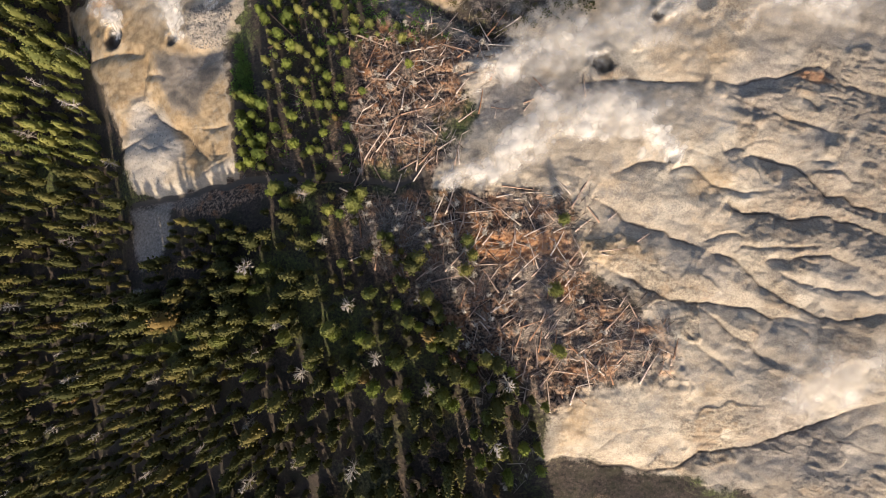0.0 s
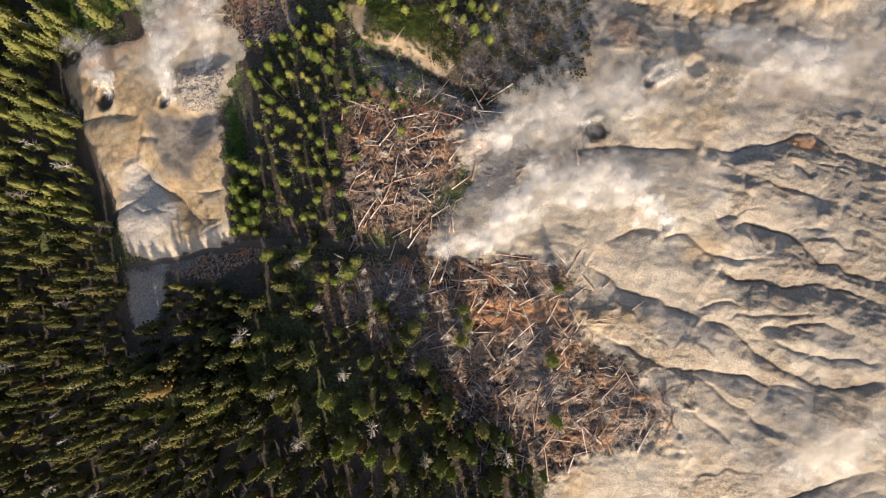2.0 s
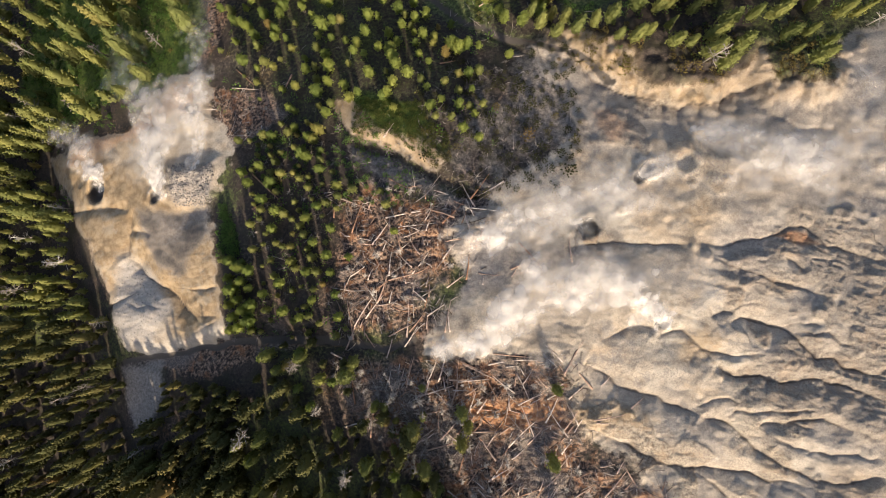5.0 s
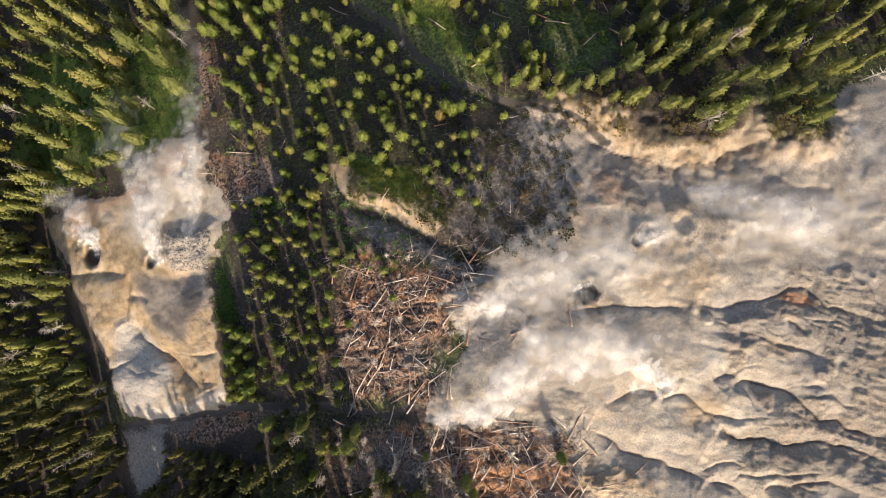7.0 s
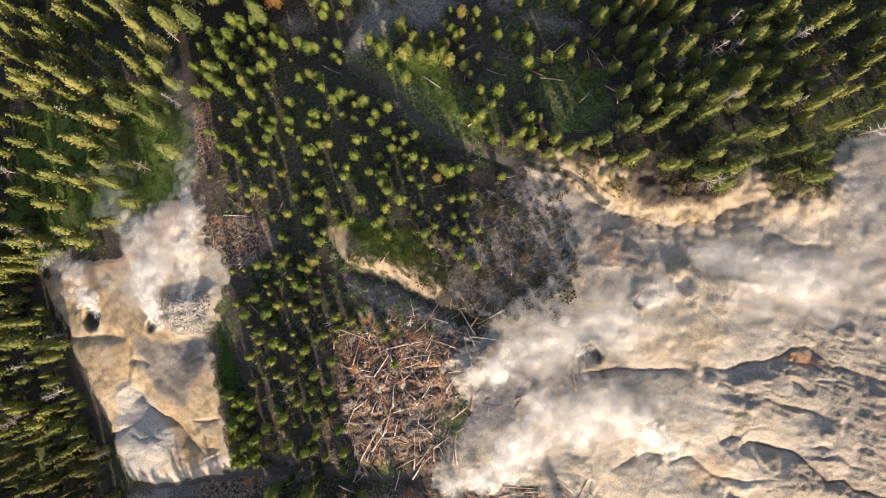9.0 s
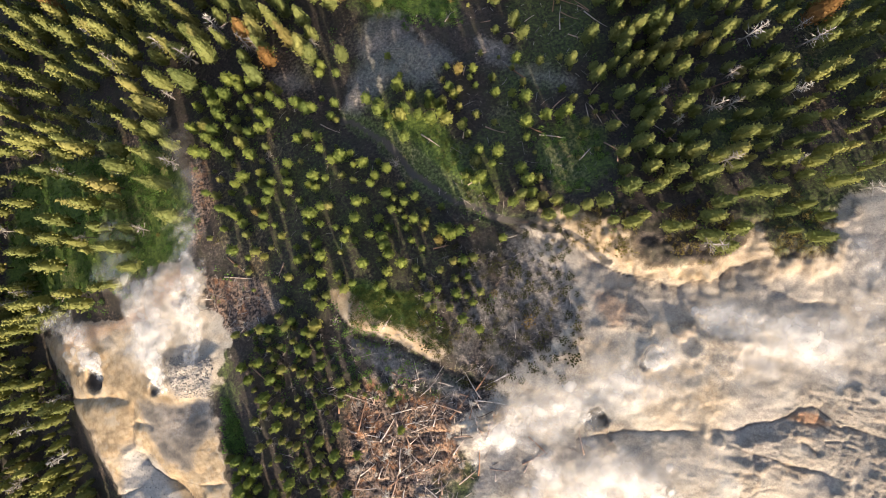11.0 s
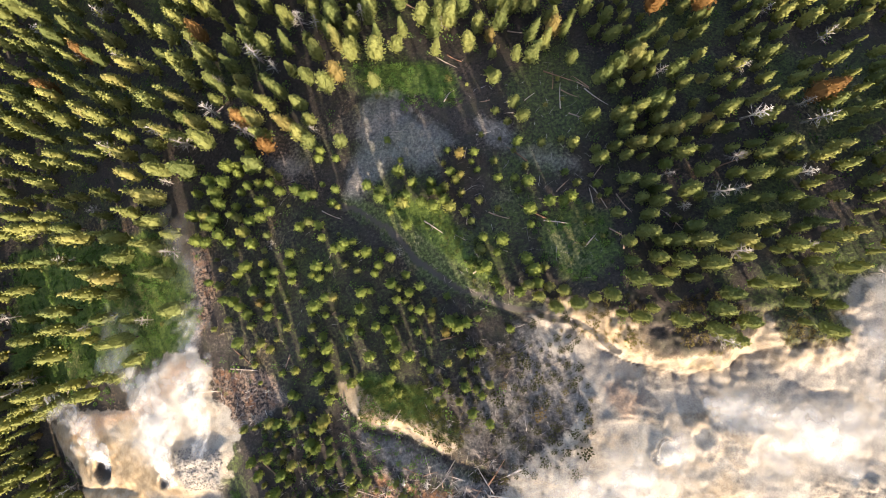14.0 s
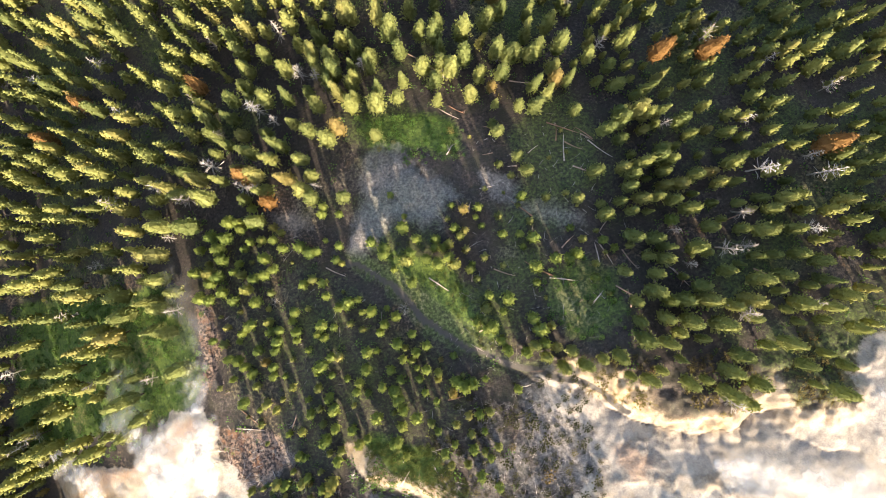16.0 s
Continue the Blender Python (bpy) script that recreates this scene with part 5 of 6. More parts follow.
def plant(patterns, places, sizes, seed, nominal):
    """Copies of the patterns at the places; the first use of each pattern is the pattern itself."""
    r = np.random.default_rng(seed)
    used = set()
    for (x, y), s in zip(places, sizes):
        k = int(np.argmin(np.abs(np.array(nominal) - s) + r.uniform(0, 3.0, len(nominal))))
        f = s / nominal[k]
        m = Matrix.LocRotScale((x, y, float(ground_z(x, y))), Euler((r.normal(0, 0.03), r.normal(0, 0.03), r.uniform(0, 6.28))), None)
        if k in used:
            ob = copy_thing(patterns[k], m)
        else:
            ob = patterns[k]
            ob.matrix_basis = m
            used.add(k)
        ob.scale = (f * r.uniform(0.9, 1.15),) * 2 + (f,)
    for k, ob in enumerate(patterns):
        if k not in used:
            for o in (*ob.children, ob):
                bpy.data.objects.remove(o)


def join_copies(name, soups, picks, spots, turns, scales, seed, leans=0.03):
    """One mesh of many turned and scaled copies, each with a tint of its own."""
    r = np.random.default_rng(seed)
    packed = [(np.concatenate(q.v), np.array([i for f in q.f for i in f]), np.array([len(f) for f in q.f])) for q in soups]
    verts, loops, counts, tints, nv = [], [], [], [], 0
    for (x, y, z), k, a, f in zip(spots, picks, turns, scales):
        v, lo, ln = packed[k]
        wide, lean = f * r.uniform(0.85, 1.15), r.normal(0, leans, 2) * f
        c, sn = math.cos(a) * wide, math.sin(a) * wide
        verts.append(np.stack([v[:, 0] * c - v[:, 1] * sn + lean[0] * v[:, 2] + x, v[:, 0] * sn + v[:, 1] * c + lean[1] * v[:, 2] + y, v[:, 2] * f + z], 1))
        loops.append(lo + nv), counts.append(ln), tints.append(np.full(len(v), r.random()))
        nv += len(v)
    me = bpy.data.meshes.new(name)
    loops, ln = np.concatenate(loops), np.concatenate(counts)
    me.vertices.add(nv)
    me.vertices.foreach_set("co", np.concatenate(verts).ravel())
    me.loops.add(len(loops))
    me.loops.foreach_set("vertex_index", loops)
    me.polygons.add(len(ln))
    me.polygons.foreach_set("loop_start", np.r_[0, np.cumsum(ln)[:-1]])
    me.update()
    set_float(me, "tint", np.concatenate(tints))
    return me


def joined_woods(name, variants, places, sizes, nominal, seed, label, category, needles):
    """Trees past counting, as one thing with two parts."""
    r = np.random.default_rng(seed)
    top = new(name)
    picks = [int(np.argmin(np.abs(np.array(nominal) - s) + r.uniform(0, 3.0, len(nominal)))) for s in sizes]
    spots = np.c_[places, ground_z(places[:, 0], places[:, 1])]
    turns, scales = r.uniform(0, 6.28, len(places)), [s / nominal[k] for s, k in zip(sizes, picks)]
    for which, pname, mat in ((0, "crowns", needles), (1, "trunks", BARK_FAR)):
        tagged(part(pname, join_copies(pname, [v[which] for v in variants], picks, spots, turns, scales, seed), mat, top), kind="stuff")
    return tagged(top, label, category, kind="stuff")


def carpet(name, soups, poly, gap, seed, scale, mat, label, category, keep=1.0, skip=()):
    """Small growth or debris strewn over an outline, as one thing."""
    p = scatter(poly, gap, seed, keep, None, 3.0 if name in ("rubble", "heath") else 11.0)
    p = p[~any_inside(p[:, 0], p[:, 1], skip)] if len(skip) else p
    r = np.random.default_rng(seed + 9)
    n = len(p)
    me = join_copies(name, soups, r.integers(0, len(soups), n), np.c_[p, ground_z(p[:, 0], p[:, 1])], r.uniform(0, 6.28, n), r.uniform(*scale, n), seed, 0.1)
    me.materials.append(mat)
    return tagged(new(name, me), label, category, kind="stuff")


def clear_of(places, others, gap):
    if not len(others) or not len(places):
        return places
    d = np.hypot(places[:, None, 0] - others[None, :, 0], places[:, None, 1] - others[None, :, 1])
    return places[d.min(1) > gap]


def wild(poly, gap, seed, keep=1.0, lo=9, hi=14, skip=(), power=1.0):
    p = scatter(poly, gap, seed, keep)
    p = p[~any_inside(p[:, 0], p[:, 1], BARE + list(skip), 0.3)]
    return p, lo + (hi - lo) * np.random.default_rng(seed + 500).random(len(p)) ** power


YOUNG_J = [(-39.1, 30.0, 5), (-37.4, 28.6, 6), (-40.0, 26.8, 4), (-37.0, 26.0, 5), (-38.7, 24.6, 6), (-37.9, 22.5, 5), (-40.1, 21.4, 4), 
    (-36.6, 20.5, 6), (-39.1, 19.1, 5), (-37.8, 17.1, 5), (-40.0, 16.5, 4), (-35.6, 18.4, 6), (-35.0, 21.4, 5), (-35.5, 24.5, 4), 
    (-35.5, 28.1, 5), (-35.1, 45.2, 5), (-36.4, 47.6, 4), (-32.5, 48.3, 5), (-30.4, 44.9, 5), (-32.1, 41.8, 6), (-29.5, 39.4, 5)]
placed_young = np.array(YOUNG_J + YOUNG_A + YOUNG_B + YOUNG_C + YOUNG_D + YOUNG_E + YOUNG_F + YOUNG_G + YOUNG_H + YOUNG_I)
TALL_C = [(-25.0, 11.6, 8), (-31.8, 11.8, 8), (-29.7, 8.8, 7), (-33.6, -3.9, 9), (-35.7, -7.9, 8), (-38.6, -5.0, 8), (-13.1, -7.9, 8), 
    (-20.9, -14.8, 11), (-30.1, -16.4, 9), (-13.1, -16.7, 9), (-6.2, -12.9, 8), (-1.8, -17.1, 8), (-18.6, -2.5, 7), (-34.7, -13.3, 9), 
    (-43.3, -17.6, 10), (-49.7, -16.4, 9), (-61.9, -21.0, 9), (-55.2, -20.4, 9), (-58.5, -11.6, 8), (-7.9, -20.4, 9), (-16.2, -22.8, 10), 
    (-24.8, -21.4, 10), (3.9, -22.8, 8), (-0.0, -25.8, 9), (-9.0, -26.3, 10), (-37.5, -24.6, 10), (7.6, -29.4, 8)]
TALL_D = [(22.8, 70.9, 9), (25.3, 69.1, 9), (28.5, 69.2, 10), (32.0, 69.5, 9), (27.4, 71.6, 8), (24.8, 72.4, 7), (21.1, 73.4, 7)]
placed_tall = np.array(TALL_A + TALL_B + TALL_C + TALL_D)
placed_tall[:, 2] *= np.where((placed_tall[:, 0] > 22) & (placed_tall[:, 1] > 30), 0.78, 0.95)
placed_tall = placed_tall[inside(placed_tall[:, 0], placed_tall[:, 1], WEST_CLAY) < -1.5]
d, side, t = along(placed_young[:, 0], placed_young[:, 1], TERRACE_EDGE)
placed_young = placed_young[~((d < 7) & (side > 0) & (t > 0.25) & (t < 0.95))]
known = np.r_[placed_young, placed_tall, np.array(RUSTY), np.array(SNAGS)][:, :2]
far_p, far_s, more_p, more_s = [], [], [], []
for poly, gap, seed, keep, lo, hi in ((SW_WOODS, 2.2, 1, 0.95, 4.5, 12.5), (NW_WOODS, 3.4, 2, 0.9, 8, 15.5), (N_WOODS, 4.0, 3, 0.85, 9, 15), (NE_WOODS, 2.6, 4, 0.9, 4.5, 9.5), (EDGE_WOODS, 3.6, 8, 0.75, 5, 9)):
    p, s = wild(poly, gap, seed, keep, lo, hi, [GREEN_HOLLOW, GREEN_NORTH], 2.6 if poly is SW_WOODS else 1.0)
    q = clear_of(p, known, 2.0)
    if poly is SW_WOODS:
        # all but the sunny western trees get the needles with painted shade
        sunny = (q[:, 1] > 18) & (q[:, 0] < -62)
        shaded_p, shaded_s = [q[~sunny]], [s[:len(q)][~sunny]]
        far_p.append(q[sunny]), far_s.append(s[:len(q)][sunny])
        continue
    q = q[inside(q[:, 0], q[:, 1], WEST_CLAY) < -3.5]
    far_p.append(q), far_s.append(s[:len(q)])
for poly, gap, seed, keep in ((MID_WOODS, 2.0, 5, 0.42), (LOW_WOODS, 1.7, 6, 0.8), (E_WOODS_THIN, 3.0, 7, 0.5)):
    p, s = wild(poly, gap, seed, keep, 1.6, 4.2, [GREEN_TERRACE, STREAM_BED])
    q = clear_of(p, known, 1.5)
    d, side, t = along(q[:, 0], q[:, 1], TERRACE_EDGE)
    q = q[~((d < 8) & (side > 0) & (t > 0.25) & (t < 0.95) | (d < 3))]
    more_p.append(q), more_s.append(s[:len(q)])
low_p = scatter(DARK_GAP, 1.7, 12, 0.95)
shaded_p.append(low_p), shaded_s.append(np.random.default_rng(13).uniform(3.0, 6.5, len(low_p)))
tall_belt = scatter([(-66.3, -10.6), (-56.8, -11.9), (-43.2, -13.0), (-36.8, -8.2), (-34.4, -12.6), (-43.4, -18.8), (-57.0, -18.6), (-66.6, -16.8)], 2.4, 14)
shaded_p.append(tall_belt), shaded_s.append(np.random.default_rng(15).uniform(11, 15, len(tall_belt)))
dead_mix = np.concatenate([scatter(GREY_DEAD, 4.2, 16, 0.8), scatter(EDGE_WOODS, 4.0, 17, 0.6), scatter(DEADFALL_S, 10.0, 18, 0.7)])
far_p.append(dead_mix), far_s.append(np.random.default_rng(19).uniform(3.5, 8, len(dead_mix)))
far_p, far_s, more_p, more_s = np.concatenate(far_p), np.concatenate(far_s), np.concatenate(more_p), np.concatenate(more_s)
open_ground = (inside(far_p[:, 0], far_p[:, 1], GREEN_WEST) > 0) & (np.arange(len(far_p)) % 5 > 2)
far_p, far_s = far_p[~open_ground], far_s[~open_ground]
# the tall pines nearest to the clearings are things of their own
order = np.argsort(np.hypot(far_p[:, 0] - 5, (far_p[:, 1] - 60) * 0.8))
near, rest = order[:240], order[240:]
plant(tree_things("pine_tree", pine_variants, NEEDLES, "tall olive-green pine standing at the forest edge", "tree", "forest pines"),
      np.r_[placed_tall[:, :2], far_p[near]], np.r_[placed_tall[:, 2], far_s[near]], 31, TALL)
joined_woods("pine_woods", woods_variants, far_p[rest], far_s[rest], TALL, 33, "dense olive-green pine forest on dark soil", "forest", NEEDLES_FAR)
shaded_p, shaded_s = np.concatenate(shaded_p), np.concatenate(shaded_s)
joined_woods("fir_woods", woods_variants, shaded_p, shaded_s, TALL, 36, "dense conifer forest, needles darkened as in deep shade", "forest", NEEDLES_SHADED)
plant(tree_things("young_pine", young_variants, YOUNG, "small bright green young pine on open ground", "tree", "young pines"),
      placed_young[:, :2], placed_young[:, 2], 32, SMALL)
joined_woods("pine_saplings", young_variants, more_p, more_s, SMALL, 34, "low dark green pine saplings on the forest floor", "saplings", NEEDLES_FAR)
rusty = np.array(RUSTY)
plant(tree_things("dying_pine", pine_variants[:3], DYING, "dying pine with rust-brown dry needles", "tree", "dying pines"), rusty[:, :2], rusty[:, 2], 35, TALL[:3])
print("trees", len(far_p), len(more_p), len(placed_young), len(placed_tall))


# ---- dead trees and fallen logs ----
def lay(name, patterns, lengths, segments, label, category, group):
    """Trunks on the ground, from butt to tip, with their limbs as parts."""
    meshes = []
    for trunk, limbs in patterns:
        meshes.append([trunk.mesh("trunk", True), *(q.mesh("limb", True) for q in limbs)])
        for me in meshes[-1]:
            me.materials.append(LOGWOOD)
    for i, ((ax, ay), (bx, by)) in enumerate(segments):
        long, a = math.hypot(bx - ax, by - ay), math.atan2(by - ay, bx - ax)
        k = int(np.argmin([abs(n - long) + 0.9 * ((i * 7 + j * 3) % 5) for j, n in enumerate(lengths)]))
        x, y = (ax + bx) / 2, (ay + by) / 2
        za, zb, zm = float(ground_z(ax, ay)), float(ground_z(bx, by)), float(ground_z(x, y))
        ob = new(name, meshes[k][0])
        ob.matrix_basis = Matrix.LocRotScale((x, y, max((za + zb) / 2, zm) - 0.03), Euler((0, -math.atan2(zb - za, long), a)), None)
        f = long / lengths[k]
        ob.scale = (f, 0.6 + 0.4 * min(f, 1.4), 0.6 + 0.4 * min(f, 1.4))
        for me in meshes[k][1:]:
            new("limb", me).parent = ob
        tagged(ob, label, category, group)


LENGTHS = (3, 4.5, 6, 7.5, 5, 9)
log_patterns = [log_soup(n, 300 + i, 1.15) for i, n in enumerate(LENGTHS)]
pairs = [(q[i], q[i + 1]) for q in (LOGS_A, LOGS_B, LOGS_C, LOGS_D, LOGS_E) for i in range(0, len(q) - 1, 2)]
lay("fallen_log", log_patterns, LENGTHS, pairs, "long weathered trunk fallen across the ground", "log", "fallen logs")
r = np.random.default_rng(77)
loose = np.concatenate([scatter(DEADFALL_N, 1.9, 61, 0.8), scatter(DEADFALL_S, 1.75, 62, 0.8), scatter(E_WOODS_THIN, 5.0, 63, 0.7), scatter(GREY_MID, 3.2, 60, 0.8, None, 3.0)])
turn, size = r.normal(1.2, 0.9, len(loose)), 0.9 + 2.8 * r.random(len(loose)) ** 1.6
lay("broken_trunk", [(log_soup(n, 320 + i, 1.1)[0], []) for i, n in enumerate(LENGTHS[:3])], LENGTHS[:3],
    [((x - n * math.cos(a), y - n * math.sin(a)), (x + n * math.cos(a), y + n * math.sin(a))) for (x, y), a, n in zip(loose, turn, size)],
    "short broken trunk lying among forest litter", "log", "broken trunks")
sticks = [stick_soup(n, 400 + i) for i, n in enumerate((0.8, 1.3, 2.8, 1.0, 4.2, 1.8, 0.6))]
for poly, gap, seed in ((DEADFALL_N, 0.85, 64), (DEADFALL_S, 0.88, 65), (EDGE_WOODS, 1.1, 76), (LITTER_W, 0.9, 77), (GREY_MID, 1.3, 59)):
    carpet("dead_branches", sticks, poly, gap, seed, (0.7, 1.9), LITTERWOOD, "tangle of dry broken branches on brown litter", "branches", 0.9)
for poly, gap, seed in ((LOW_WOODS, 1.5, 66), (MID_WOODS, 2.2, 67), (E_WOODS_THIN, 1.6, 68), (STREAM_BED, 1.0, 69), (SCRUB, 1.2, 70), (SCREE, 1.8, 71)):
    carpet("forest_litter", sticks, poly, gap, seed, (0.5, 1.2), LITTERWOOD, "scattered dry sticks on the forest floor", "sticks", 0.8)


def stand(name, soups, nominal, places, mat, label, category, group):
    meshes = [q.mesh(name, True) for q in soups]
    for me in meshes:
        me.materials.append(mat)
    for i, (x, y, h) in enumerate(places):
        ob = new(name, meshes[i % len(meshes)])
        ob.matrix_basis = pose(x, y, float(ground_z(x, y)), 0, 0, 77 * i)
        ob.scale = (h / nominal,) * 3
        tagged(ob, label, category, group)


more_snags = [(x, y, 7.0 + 5.0 * ((i * 31) % 10) / 10) for i, (x, y) in enumerate(np.concatenate([scatter(q, 11, 510 + k, 0.8) for k, q in enumerate((NW_WOODS, NE_WOODS, SW_WOODS, N_WOODS))]))
              if not any_inside(np.array([x]), np.array([y]), BARE)[0]]
stand("dead_snag", [snag_soup(10, 500 + i) for i in range(5)], 10, SNAGS + SNAGS_LOW + more_snags, DEADWOOD, "bare silver-grey dead pine standing in the forest", "dead tree", "standing snags")
stand("root_stump", [brush_soup(1.2, 520 + i, 18) for i in range(3)], 1, [(x, y, 1.0) for x, y in STUMPS], DEADWOOD, "bleached upturned root on dark soil", "stump", "bleached stumps")
dead_edge = np.concatenate([scatter(DEADFALL_S, 2.7, 72, 0.8), scatter(GREY_DEAD, 2.2, 73, 0.85), scatter(DEADFALL_N, 3.2, 74, 0.8), scatter(EDGE_WOODS, 4.0, 78, 0.8)])
stand("dead_sapling", [snag_soup(4, 530 + i) for i in range(4)], 4, [(x, y, 2.0 + 2.5 * ((i * 37) % 10) / 10) for i, (x, y) in enumerate(dead_edge)], DEADWOOD,
      "thin bare dead sapling among fallen branches", "dead tree", "dead saplings")

# ---- low growth ----
shrubs = [shrub_soup(w, h, 600 + i) for i, (w, h) in enumerate(((0.6, 0.5), (0.8, 0.6), (0.5, 0.35)))]
floor_shrubs = [shrub_soup(w, h, 610 + i, 9) for i, (w, h) in enumerate(((0.7, 0.5), (0.9, 0.6)))]
brush = [brush_soup(0.9, 620 + i) for i in range(4)]
sedge = scatter(SCRUB, 1.45, 81, 0.85, None, 14.0)
stand("shrub", shrubs, 1, [(x, y, 0.6 + 1.1 * ((i * 29) % 10) / 10) for i, (x, y) in enumerate(sedge)], SHRUB, "low dark shrub on grey ashy ground", "shrub", "scrub")
carpet("dead_brush", brush, SCRUB, 2.3, 82, (0.5, 1.1), BRUSH, "grey leafless brush on ashy ground", "brush", 0.8)
carpet("dead_brush", brush, LOW_WOODS, 2.4, 94, (0.5, 1.2), BRUSH, "pale dead brush among young pines", "brush", 0.7)
carpet("dead_brush", brush, GREY_DEAD, 1.0, 75, (0.7, 1.6), BRUSH, "silvery dead brush in the forest shade", "brush", 0.8)
carpet("dead_brush", brush, DEADFALL_S, 1.9, 83, (0.5, 1.2), BRUSH, "grey leafless brush among fallen trunks", "brush", 0.7)
carpet("heath", shrubs, GREEN_TERRACE, 0.55, 84, (0.5, 0.9), HEATH, "dense low green heath on a terrace", "heath")
carpet("heath", shrubs, GREEN_STRIP, 0.75, 85, (0.7, 1.7), GREENERY, "bright green bushes beside the clay slope", "bushes")
for poly, gap, seed in ((GREEN_WEST, 1.2, 86), (GREEN_MID, 1.3, 87), (GREEN_NORTH, 1.0, 88), (GREEN_HOLLOW, 1.3, 79)):
    carpet("undergrowth", shrubs, poly, gap, seed, (0.5, 1.3), GREENERY, "green undergrowth on the forest floor", "undergrowth", 0.8, [WEST_CLAY])
for poly, gap, seed in ((NW_WOODS, 2.4, 95), (N_WOODS, 1.9, 96), (NE_WOODS, 2.4, 97), (MID_WOODS, 2.9, 98), (LOW_WOODS, 1.9, 99)):
    carpet("undergrowth", floor_shrubs, poly, gap, seed, (0.5, 1.3), GREENERY, "low green plants on the forest floor", "undergrowth", 0.8, BARE)
carpet("undergrowth", shrubs, TAN_BANK, 0.9, 89, (0.4, 0.9), HEATH, "olive grass tussocks along the stream bank", "tussocks", 0.7)
edge_belt = [(28.5, 68.6), (34.2, 65.7), (38.6, 61.5), (42.1, 58.5), (51.5, 56.5), (58.0, 60.0), (60.2, 64.0), (61.4, 57.5), (70.0, 56.7), (72.8, 60.6), 
    (71.4, 63.3), (58.1, 65.8), (43.3, 66.3), (33.7, 69.6)]
carpet("edge_brush", shrubs + brush, edge_belt, 1.0, 90, (0.6, 1.4), DRYLEAF, "dry brown and olive brush along the cliff edge", "brush", 0.9)

# ---- stones ----
rocks = [rock_soup(700 + i) for i in range(4)]
carpet("rubble", rocks, ASH_W, 0.36, 91, (0.2, 0.75), STONE, "heap of grey broken rock", "rubble")
carpet("rubble", rocks, ASH_W_LOW, 0.6, 92, (0.08, 0.36), STONE, "loose grey stones on pale clay", "stones")
carpet("rubble", rocks, SCREE, 1.1, 93, (0.12, 0.4), STONE, "loose grey stones on a bare slope", "stones")


# ---- steam ----
def steam(paths, seed, label):
    """Drifting plumes: three billowing veils above the ground, thin at their edges."""
    r = np.random.default_rng(seed)
    blobs = []
    for path in paths:
        for (ax, ay, ah, ar, ad), (bx, by, bh, br, bd) in zip(path, path[1:]):
            n = max(2, int(math.hypot(bx - ax, by - ay) / (0.28 * (ar + br))))
            for k in range(n):
                t = (k + r.random()) / n
                rad = (ar + (br - ar) * t)
                blobs.append((ax + (bx - ax) * t + r.normal(0, 0.33) * rad, ay + (by - ay) * t + r.normal(0, 0.33) * rad, ah + (bh - ah) * t, rad * r.uniform(0.5, 0.95),
                              (ad + (bd - ad) * t) * r.uniform(0.5, 1.1)))
    b = np.array(blobs)
    cell = 0.4
    lo, hi = (b[:, :2] - 2.2 * b[:, 3:4]).min(0), (b[:, :2] + 2.2 * b[:, 3:4]).max(0)
    sx, sy = np.meshgrid(np.arange(lo[0], hi[0], cell), np.arange(lo[1], hi[1], cell))
    soup_v, soup_f, dens, base = [], [], [], 0
    for layer, (lift, share) in enumerate(((0.35, 0.4), (0.7, 0.35), (1.0, 0.25))):
        wx, wy = sx + 0.7 * fbm(sx, sy, 1.8, 3, seed + layer), sy + 0.7 * fbm(sx, sy, 1.8, 3, seed + 40 + layer)
        d, h, w, puff, dome = (np.zeros_like(sx) for k in range(5))
        for x, y, z, rad, a in b:
            g = np.exp(-((wx - x) ** 2 + (wy - y) ** 2) / (rad * rad))
            d, h, w = d + a * g, h + z * g, w + g
            for k in range(6):
                q, m = rad * r.uniform(0.25, 0.65), r.normal(0, 0.6, 2) * rad
                i, j = int((x + m[0] - lo[0]) / cell), int((y + m[1] - lo[1]) / cell)
                n = int(q / cell) + 4
                part_of = np.s_[max(0, j - n):max(0, j + n), max(0, i - n):max(0, i + n)]
                round_off = np.clip(1 - ((wx[part_of] - x - m[0]) ** 2 + (wy[part_of] - y - m[1]) ** 2) / (q * q), 0, 1)
                puff[part_of] = np.maximum(puff[part_of], a * r.uniform(0.7, 1.7) * round_off ** 1.25)
                dome[part_of] = np.maximum(dome[part_of], q * np.sqrt(round_off))
        d = share * (0.37 * d * np.clip(0.8 + 1.7 * fbm(sx, sy, 5.5, 3, seed + 70 + layer), 0.0, 2.2) + 1.05 * puff * np.clip(0.75 + 1.3 * fbm(sx, sy, 4.0, 3, seed + 80 + layer), 0, 2))
        d = np.clip(d - 0.015, 0, None)
        zz = ground_z(sx, sy) + 0.25 + lift * (0.6 * h / (w + 1e-6) + 0.6 * dome)
        keep = d > 0.004
        ny, nx = sx.shape
        i = (np.arange(ny - 1)[:, None] * nx + np.arange(nx - 1)[None])
        quads = np.stack([i, i + 1, i + nx + 1, i + nx], -1)[keep[:-1, :-1] | keep[1:, 1:] | keep[1:, :-1] | keep[:-1, 1:]]
        soup_v.append(np.stack([sx, sy, zz], -1).reshape(-1, 3)), soup_f.append(quads + base), dens.append(d.ravel())
        base += nx * ny
    v, f, d = np.concatenate(soup_v), np.concatenate(soup_f), np.concatenate(dens)
    used = np.unique(f)
    back = np.zeros(len(v), int)
    back[used] = np.arange(len(used))
    me = bpy.data.meshes.new("steam_plume")
    me.from_pydata(v[used].tolist(), [], back[f].tolist())
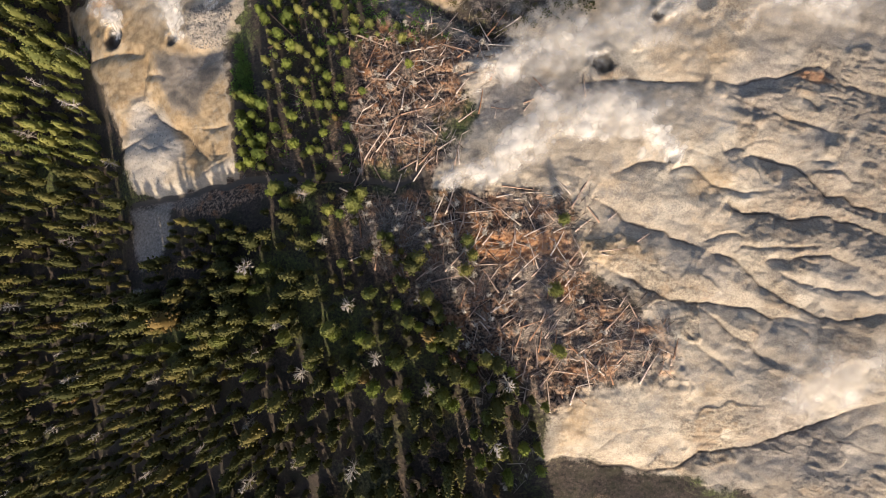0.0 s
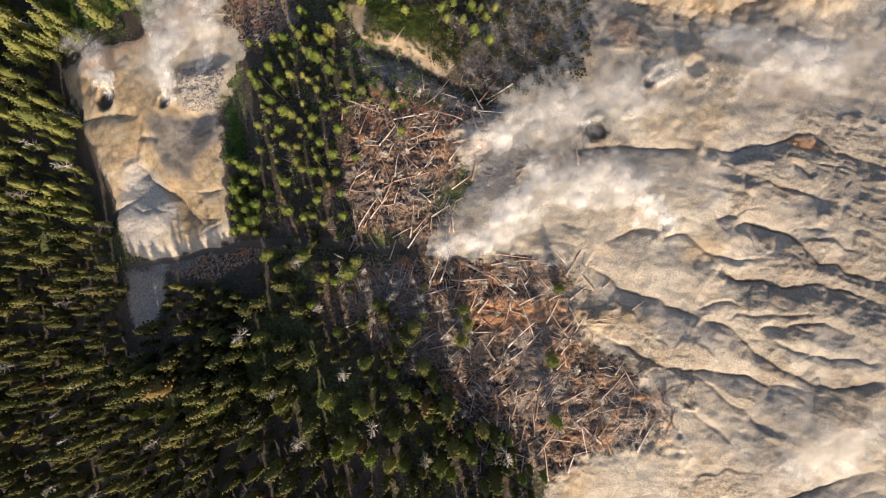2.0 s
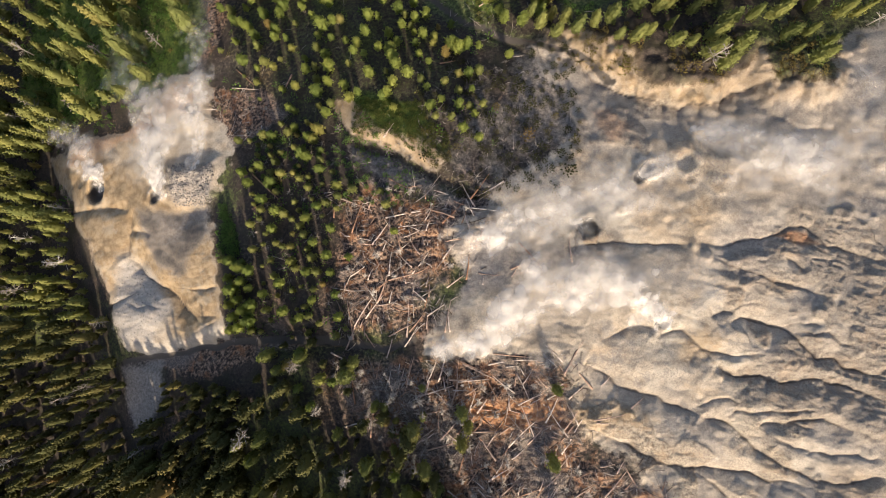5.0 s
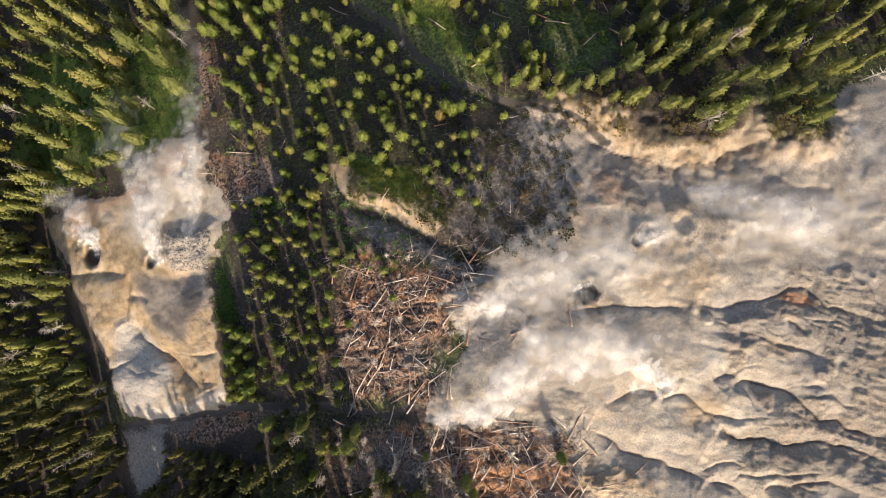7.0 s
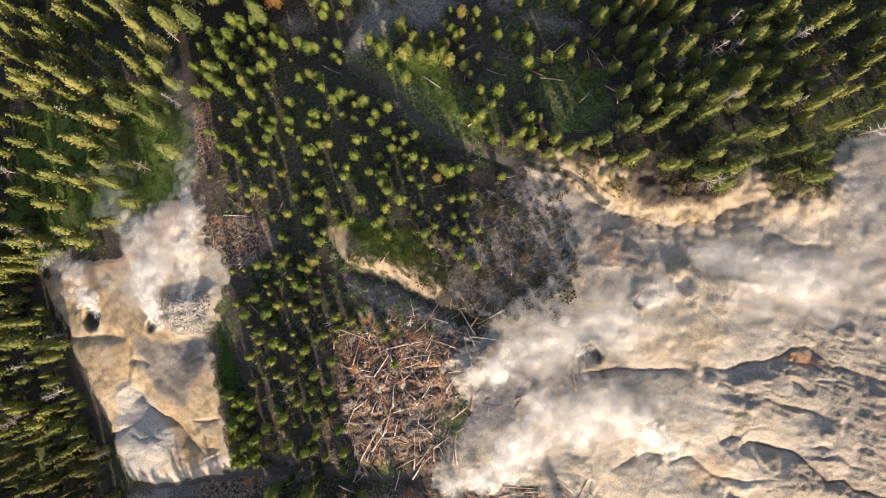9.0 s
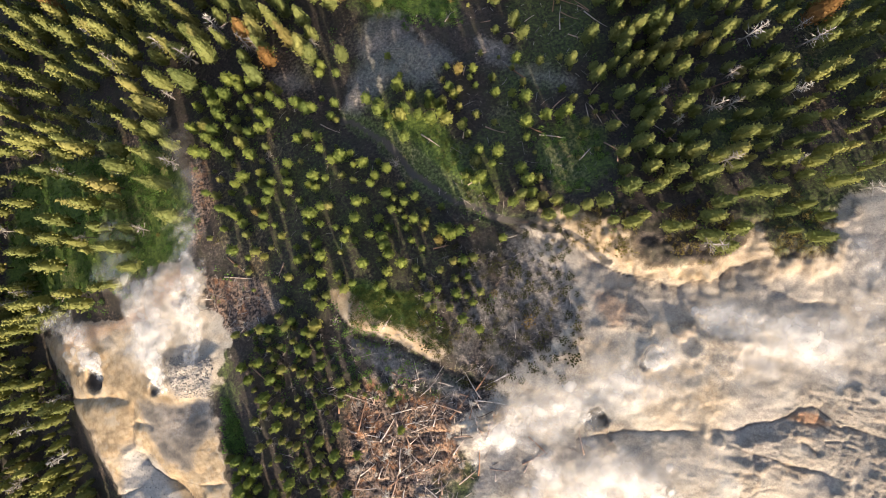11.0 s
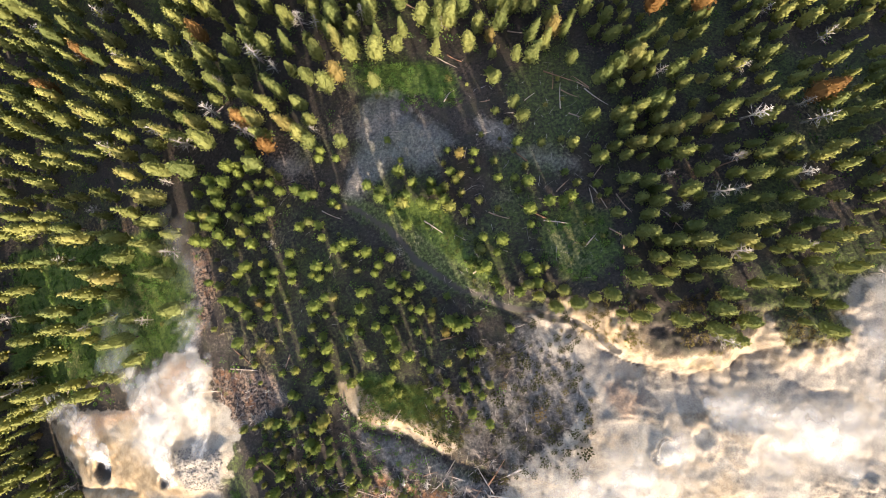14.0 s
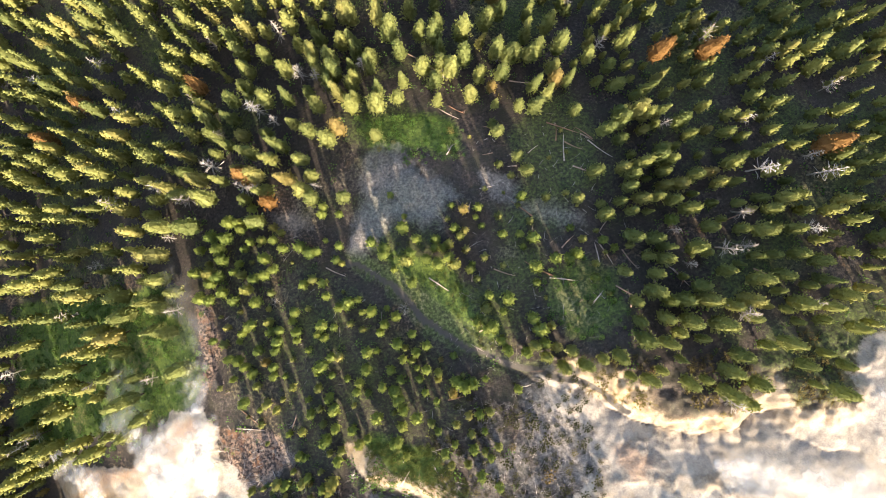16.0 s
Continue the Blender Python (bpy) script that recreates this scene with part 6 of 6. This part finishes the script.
    me.polygons.foreach_set("use_smooth", np.ones(len(me.polygons), bool))
    set_float(me, "veil", d[used])
    me.materials.append(STEAM)
    return tagged(new("steam_plume", me), label, "steam", kind="stuff")


EAST_STEAM = [
    [(39.5, 15.6, 1, 1, 1.6), (37.8, 18.4, 4, 2.6, 0.9), (33.3, 21.7, 6, 4.4, 0.6), (27.8, 22.2, 7, 4.6, 0.6), (22.2, 21.1, 7, 4.4, 0.65), 
    (16.4, 19.0, 7, 3.8, 0.7), (11.5, 16.8, 7, 3.6, 0.7), (7.5, 15.1, 7, 3.2, 0.7), (3.5, 13.1, 6, 2.4, 0.6), (-0.0, 11.9, 6, 1.5, 0.5)],
    [(46.7, 20.4, 2, 3, 0.2), (41.1, 23.8, 5, 4, 0.14), (33.9, 25.3, 6, 4, 0.08), (27.4, 25.8, 7, 4, 0.05)],
    [(28.0, 32.6, 1, 1.4, 0.6), (23.0, 35.6, 5, 3.2, 0.6), (17.2, 35.1, 6, 3.8, 0.6), (12.1, 32.5, 6, 3, 0.6), (6.5, 30.0, 6, 2, 0.6)],
    [(42.3, 42.7, 2, 2.5, 0.2), (36.5, 39.3, 5, 4, 0.45), (31.4, 36.9, 6, 4.5, 0.4), (24.8, 35.5, 6, 4, 0.25), (17.4, 38.0, 6, 4, 0.2), 
    (13.9, 41.2, 6, 4, 0.1)],
    [(47.7, 49.1, 1, 0.9, 0.9), (50.0, 47.3, 4, 2.2, 0.5), (54.7, 45.8, 6, 3.5, 0.45), (61.0, 41.9, 7, 4, 0.5), (65.2, 40.1, 7, 4, 0.6), 
    (70.7, 42.9, 8, 4.5, 0.4), (77.2, 47.9, 8, 5, 0.3), (84.4, 51.1, 8, 6, 0.2)],
    [(43.6, 40.6, 3, 5, 0.12), (48.6, 42.1, 6, 6, 0.15), (55.1, 44.3, 7, 6, 0.15), (63.4, 45.5, 7, 5, 0.12)],
    [(22.8, 9.5, 1, 1.5, 0.12), (20.7, 10.5, 2, 2.5, 0.12), (17.8, 11.5, 2, 2.5, 0.1)],
    [(54.5, -24.2, 2, 4, 0.22), (62.3, -22.3, 4, 5, 0.25), (69.2, -18.5, 5, 6, 0.22)],
]
WEST_STEAM = [
    [(-72.3, 47.0, 1, 1.2, 0.9), (-73.2, 52.0, 4, 2.2, 0.7), (-76.0, 56.5, 6, 3, 0.6), (-81.4, 60.2, 8, 3.6, 0.45), (-86.6, 62.6, 8, 3.6, 0.3)],
    [(-55.6, 43.9, 1, 1.2, 1), (-56.4, 50.5, 4, 3.2, 0.42), (-57.2, 57.5, 7, 4.4, 0.4), (-54.3, 64.1, 9, 4.6, 0.42), (-59.3, 68.9, 10, 4.6, 0.4), 
    (-63.6, 71.3, 10, 4, 0.2), (-62.4, 79.6, 11, 4, 0.08)],
    [(-47.2, 49.7, 1, 1.4, 0.6), (-45.8, 57.5, 5, 2.6, 0.45), (-47.3, 63.3, 8, 3.4, 0.45), (-44.3, 69.8, 9, 3, 0.35), (-45.1, 79.3, 10, 3, 0.1), 
    (-46.3, 94.1, 11, 4, 0.07), (-47.4, 100.8, 11, 4, 0.05)],
    [(-64.1, 54.8, 4, 3.5, 0.2), (-53.5, 56.0, 6, 3.5, 0.22), (-46.4, 61.0, 7, 3, 0.25)],
]
steam([[(x, y, h, w, 1.22 * d) for x, y, h, w, d in path] for path in EAST_STEAM], 801, "white steam drifting over the wide pale clay")
steam([[(x, y, h, w, 1.3 * d) for x, y, h, w, d in path] for path in WEST_STEAM], 901, "white steam rising from mud pots by the forest")
